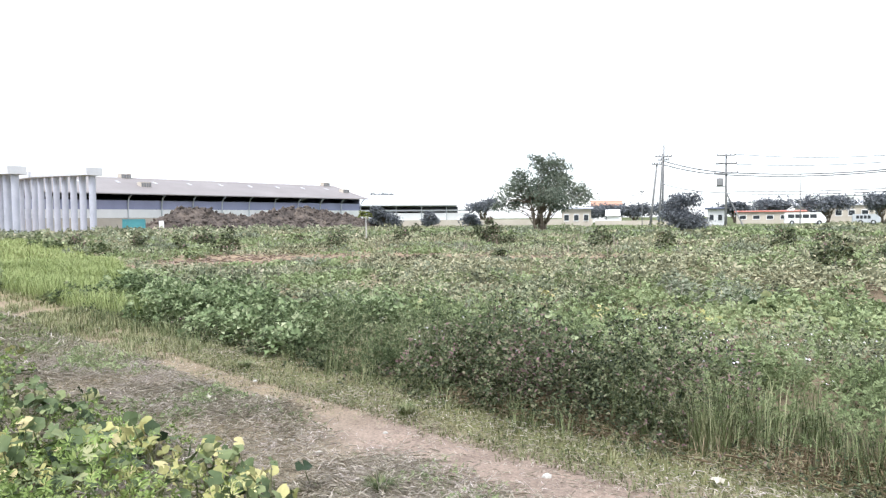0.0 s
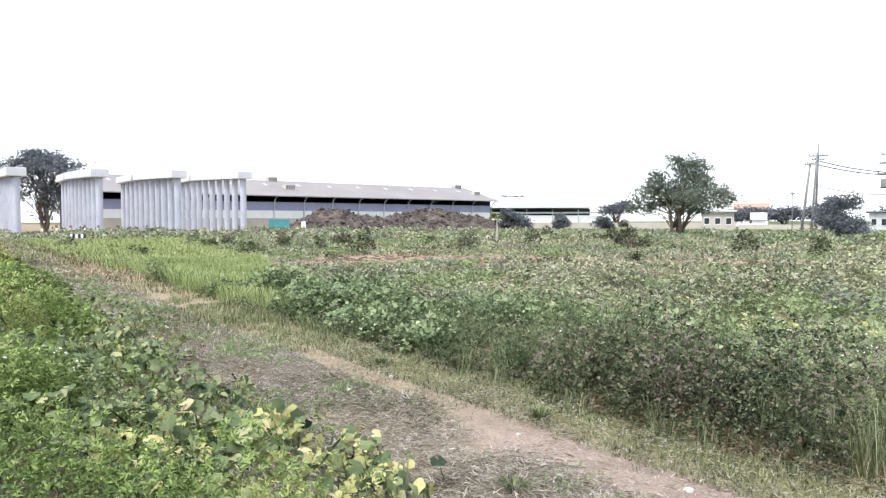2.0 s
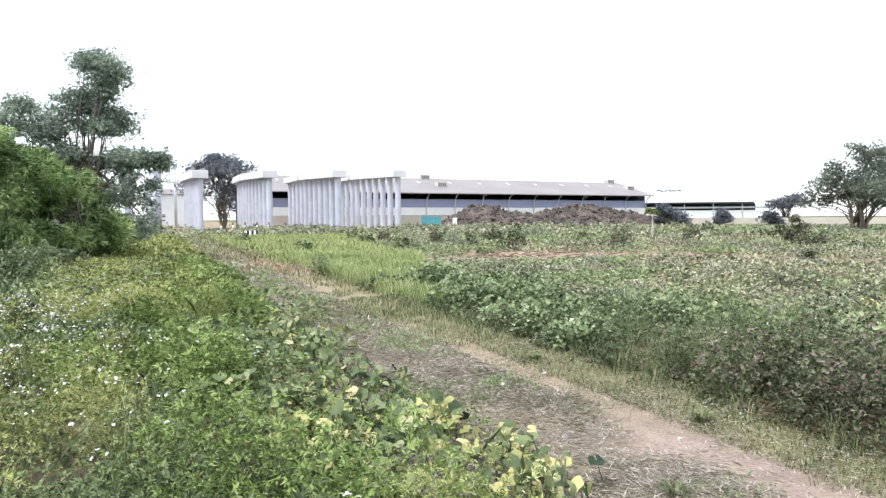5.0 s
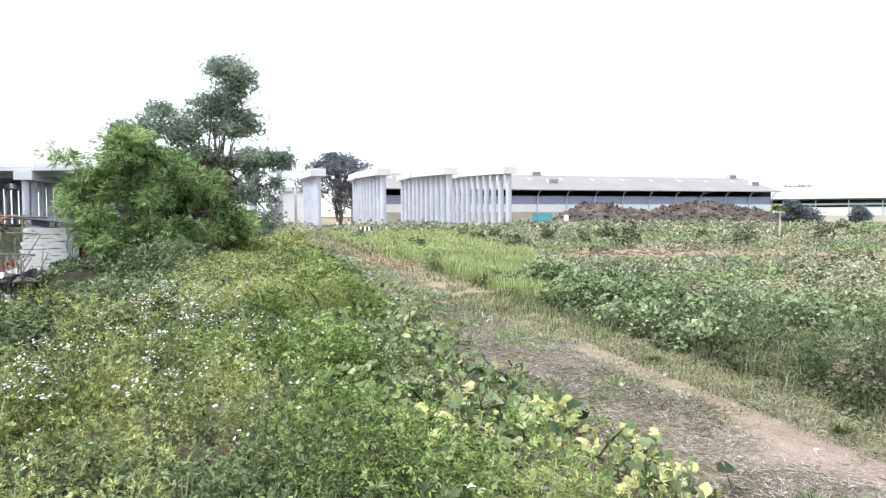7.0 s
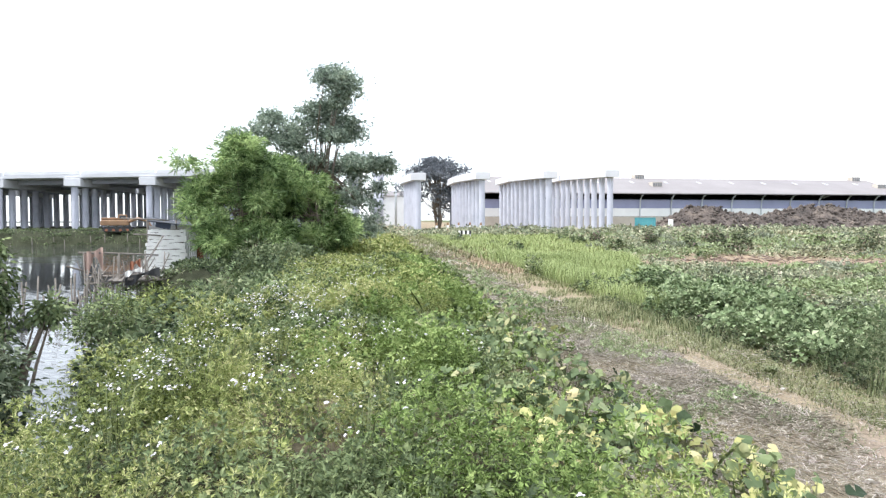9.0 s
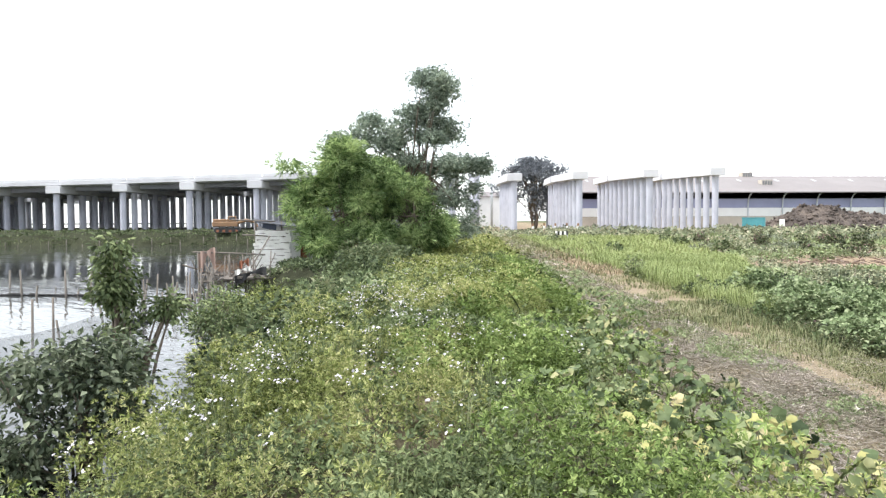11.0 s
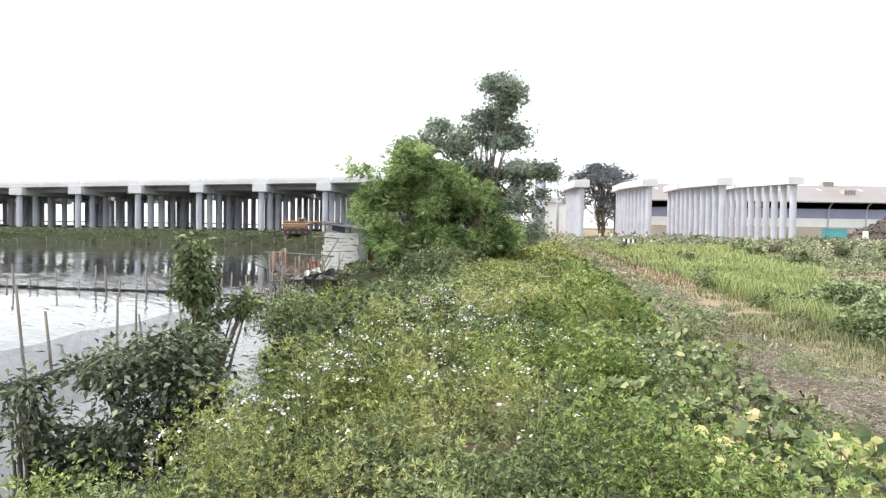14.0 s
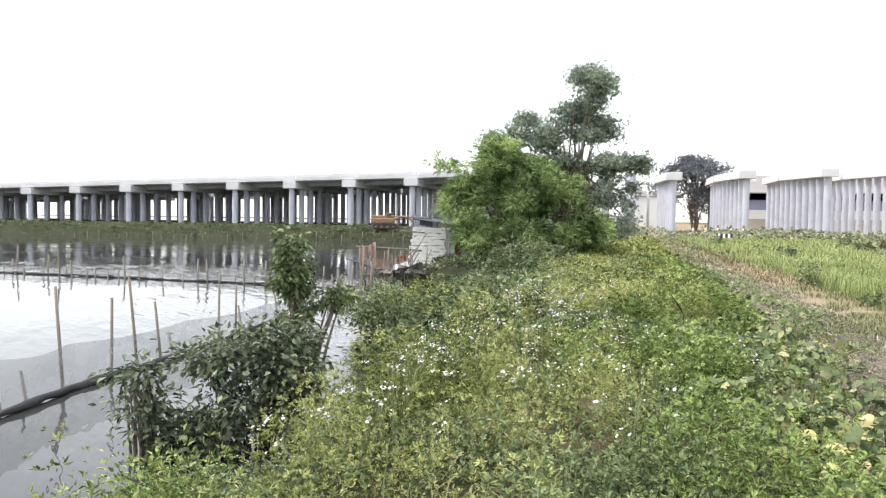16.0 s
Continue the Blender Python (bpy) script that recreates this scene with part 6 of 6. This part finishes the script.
bearing_box("wall_house", "low beige wall block with openings by the field tree", "building", -9.6, -11.9, 118, 0, 3.1, 5, M_BEIGE, M_CONC, 0.2, 3)
bearing_box("roadside_house", "low house with hipped orange tile roof", "house", -11.9, -14.2, 240, 0, 4.6, 9, M_WHITE, M_ROOFT, 2.6, 4)
bearing_box("roadside_kiosk", "small white kiosk with dark flat roof", "kiosk", -20.6, -21.8, 116, 0, 2.8, 3, M_WHITE, M_TARP, 0.15, 2)
bearing_box("roadside_wall", "long pale boundary wall along the road", "wall", -12.2, -21.5, 150, 0, 1.0, 0.4, M_BEIGE)
bearing_box("filling_station", "low red and white roadside building", "building", -22.6, -27.2, 172, 0, 2.6, 8, M_BEIGE, M_RED, 0.2, 5)
bearing_box("roadside_shop", "long low shop with white roof behind the trees", "shop", -26.5, -34.5, 205, 0, 4.2, 10, M_BEIGE, M_ROOFW, 1.2, 10)
bearing_box("apartment_block", "hazy distant pale apartment block", "apartment building", -23.4, -25.2, 420, 0, 9.5, 12, M_WHITE, M_CONC, 0.1, 8)
bearing_box("apartment_block", "hazy distant pale apartment block with stepped top", "apartment building", -27.5, -33.0, 460, 0, 13.0, 14, M_WHITE, M_CONC, 0.1, 14)
bearing_box("low_wall", "pale low boundary wall in front of the sheds", "wall", 22.0, -12.0, 172, 0, 1.4, 0.4, M_BEIGE)
bearing_box("white_tent", "small white peaked tent", "tent", -13.1, -14.0, 190, 0, 2.0, 3, M_WHITE, M_WHITE, 1.6)


def minibus(b, dist, long, tall, label, body):
    p = CAM + polar(b, dist)
    ob = thing("minibus", label, "bus", on(p), b + 6)
    h = long / 2
    prof = [(-h, 0.35), (h - 0.2, 0.35), (h, 0.8), (h - 0.1, 1.3), (h - 0.9, tall), (-h + 0.15, tall), (-h, tall - 0.3)]
    shell = part("body", prism(prof, -1.0, 1.0, lambda u, v, w: (u, w, v)), body, ob)
    for i in range(4):
        x0 = -h + 0.5 + i * (long - 2.0) / 4
        part("side_window", box(x0, x0 + (long - 2.0) / 4 - 0.15, -1.03, -1.002, tall * 0.55, tall * 0.85), M_GLASSD, shell)
    part("windscreen", moved(box(-0.03, 0.0, -0.9, 0.9, 0, 1.0), pose(h - 0.2, 0, 1.35, 0, -32, 0)), M_GLASSD, shell)
    for x in (-h + 1.2, h - 1.2):
        for y in (-0.95, 0.95):
            wheel = part("wheel", tube([(x, y - 0.12, 0.4), (x, y + 0.12, 0.4)], 0.42, 14), M_RUBBER, ob)
            part("hub", tube([(x, y - 0.135, 0.4), (x, y + 0.135, 0.4)], 0.2, 10), M_STEEL, wheel)


minibus(-27.2, 150, 7.0, 2.3, "white minibus passing behind the field", M_WHITE)
minibus(-1.9, 190, 4.6, 2.1, "white van parked by the sheds", M_WHITE)
minibus(-31.0, 150, 4.4, 1.9, "pale blue car by the roadside trees", M_STEEL)

# ---- factory beyond the bare columns ----
fac = bearing_box("factory_hall", "white factory hall behind the bare columns", "factory", 45.6, 42.2, 200, 0, 8.5, 14, M_WHITE, M_ROOF, 1.6, 0)
q = CAM + polar(44.9, 196)
silo = thing("silo", "grey concrete silo tower", "silo", on(q))
part("shaft", tube([(0, 0, -0.3), (0, 0, 12.6)], 1.4, 14), M_CONC, silo, "", True)
part("head", box(-1.1, 1.1, -1.1, 1.1, 12.6, 14.6, 0.1), M_CONC, silo)
q = CAM + polar(43.5, 194)
chim = thing("chimney", "slim grey steel chimney", "chimney", on(q))
part("pipe", tube([(0, 0, -0.3), (0, 0, 16.0)], 0.35, 10), M_STEEL, chim, "", True)
part("collar", tube([(0, 0, 15.5), (0, 0, 16.15)], 0.45, 10), M_STEEL, chim)
# road blocks and posts at the foot of the columns
for i in range(5):
    q = CAM + polar(36.6 + i * 0.9, 90 + 1.5 * (i % 3))
    ob = thing("traffic_barrier", "small striped road barrier post", "barrier", on(q), 40, group="barriers by the columns")
    for j in range(4):
        part("band", box(-0.12, 0.12, -0.06, 0.06, 0.35 * j - (0.1 if j == 0 else 0), 0.35 * j + 0.346), M_ORANGE if j % 2 else M_WHITE, ob)
q = CAM + polar(37.9, 66)
ob = thing("striped_barrier", "low black and white striped road barrier in the grass", "barrier", on(q), 38)
for j in range(6):
    part("stripe", box(-0.6 + 0.2 * j, -0.402 + 0.2 * j, -0.05, 0.05, 0.35, 0.7), M_RUBBER if j % 2 else M_WHITE, ob)
for x in (-0.5, 0.5):
    part("leg", box(x - 0.05, x + 0.05, -0.2, 0.2, -0.05, 0.348), M_STEEL, ob)
# litter and stones on the path
for s, l, r, m_, nm, lb in ((6.0, 2.9, 0.035, M_PAPER, "paper_scrap", "crumpled pale paper scrap on the path"), (8.6, 2.1, 0.06, M_PAPER, "dry_leaf", "large dry yellow leaf on cut grass"), (5.8, 1.85, 0.05, M_PAPER, "dry_leaf", "large dry yellow leaf on cut grass"),
                            (1.6, 4.15, 0.04, M_PAPER, "paper_scrap", "white paper scrap at the path edge")):
    n = 9
    x, y = xy(s, l)
    z = float(height(s, l)) + 0.05
    verts = [(x, y, z + r * 0.5)] + [(x + math.cos(2 * math.pi * j / n) * r * rs.uniform(0.6, 1.2), y + math.sin(2 * math.pi * j / n) * r * rs.uniform(0.6, 1.2), z + rs.uniform(-0.03, 0.05)) for j in range(n)]
    tagged(new(nm, mesh(nm, verts, [[0, j + 1, (j + 1) % n + 1] for j in range(n)], m_)), lb, "litter")
for i in range(26):
    s, l = rs.uniform(0.5, 12), rs.uniform(2.7, 3.9)
    bm = bmesh.new()
    bmesh.ops.create_icosphere(bm, subdivisions=1, radius=1)
    r = rs.uniform(0.012, 0.035)
    for v in bm.verts:
        v.co = Vector((v.co.x * r * rs.uniform(0.8, 1.5), v.co.y * r * rs.uniform(0.7, 1.2), v.co.z * r * 0.7))
    x, y = xy(s, l)
    sv, sf = bm_out(bm)
    ob = new("stone", mesh("stone", sv, sf, M_STONE))
    ob.location = (x, y, float(height(s, l)) + r * 0.3)
    tagged(ob, "small pale stone lying on the path", "stone", "stones on the path")
# low posts along the far bank
for i in range(46):
    q = via(22 + 1.75 * i + rs.uniform(-0.4, 0.4), 72.3 + rs.uniform(-0.3, 0.3))
    ob = new("bank_post", mesh("bank_post", *tube([(0, 0, -0.5), (rs.uniform(-0.05, 0.05), 0, 0.75 + rs.uniform(-0.3, 0.3))], [0.05, 0.04], 6), M_BAMBOO, True))
    ob.location = (q.x, q.y, ground_at(q))
    tagged(ob, "pale wooden post on the far pond bank", "post", "posts on the far bank")
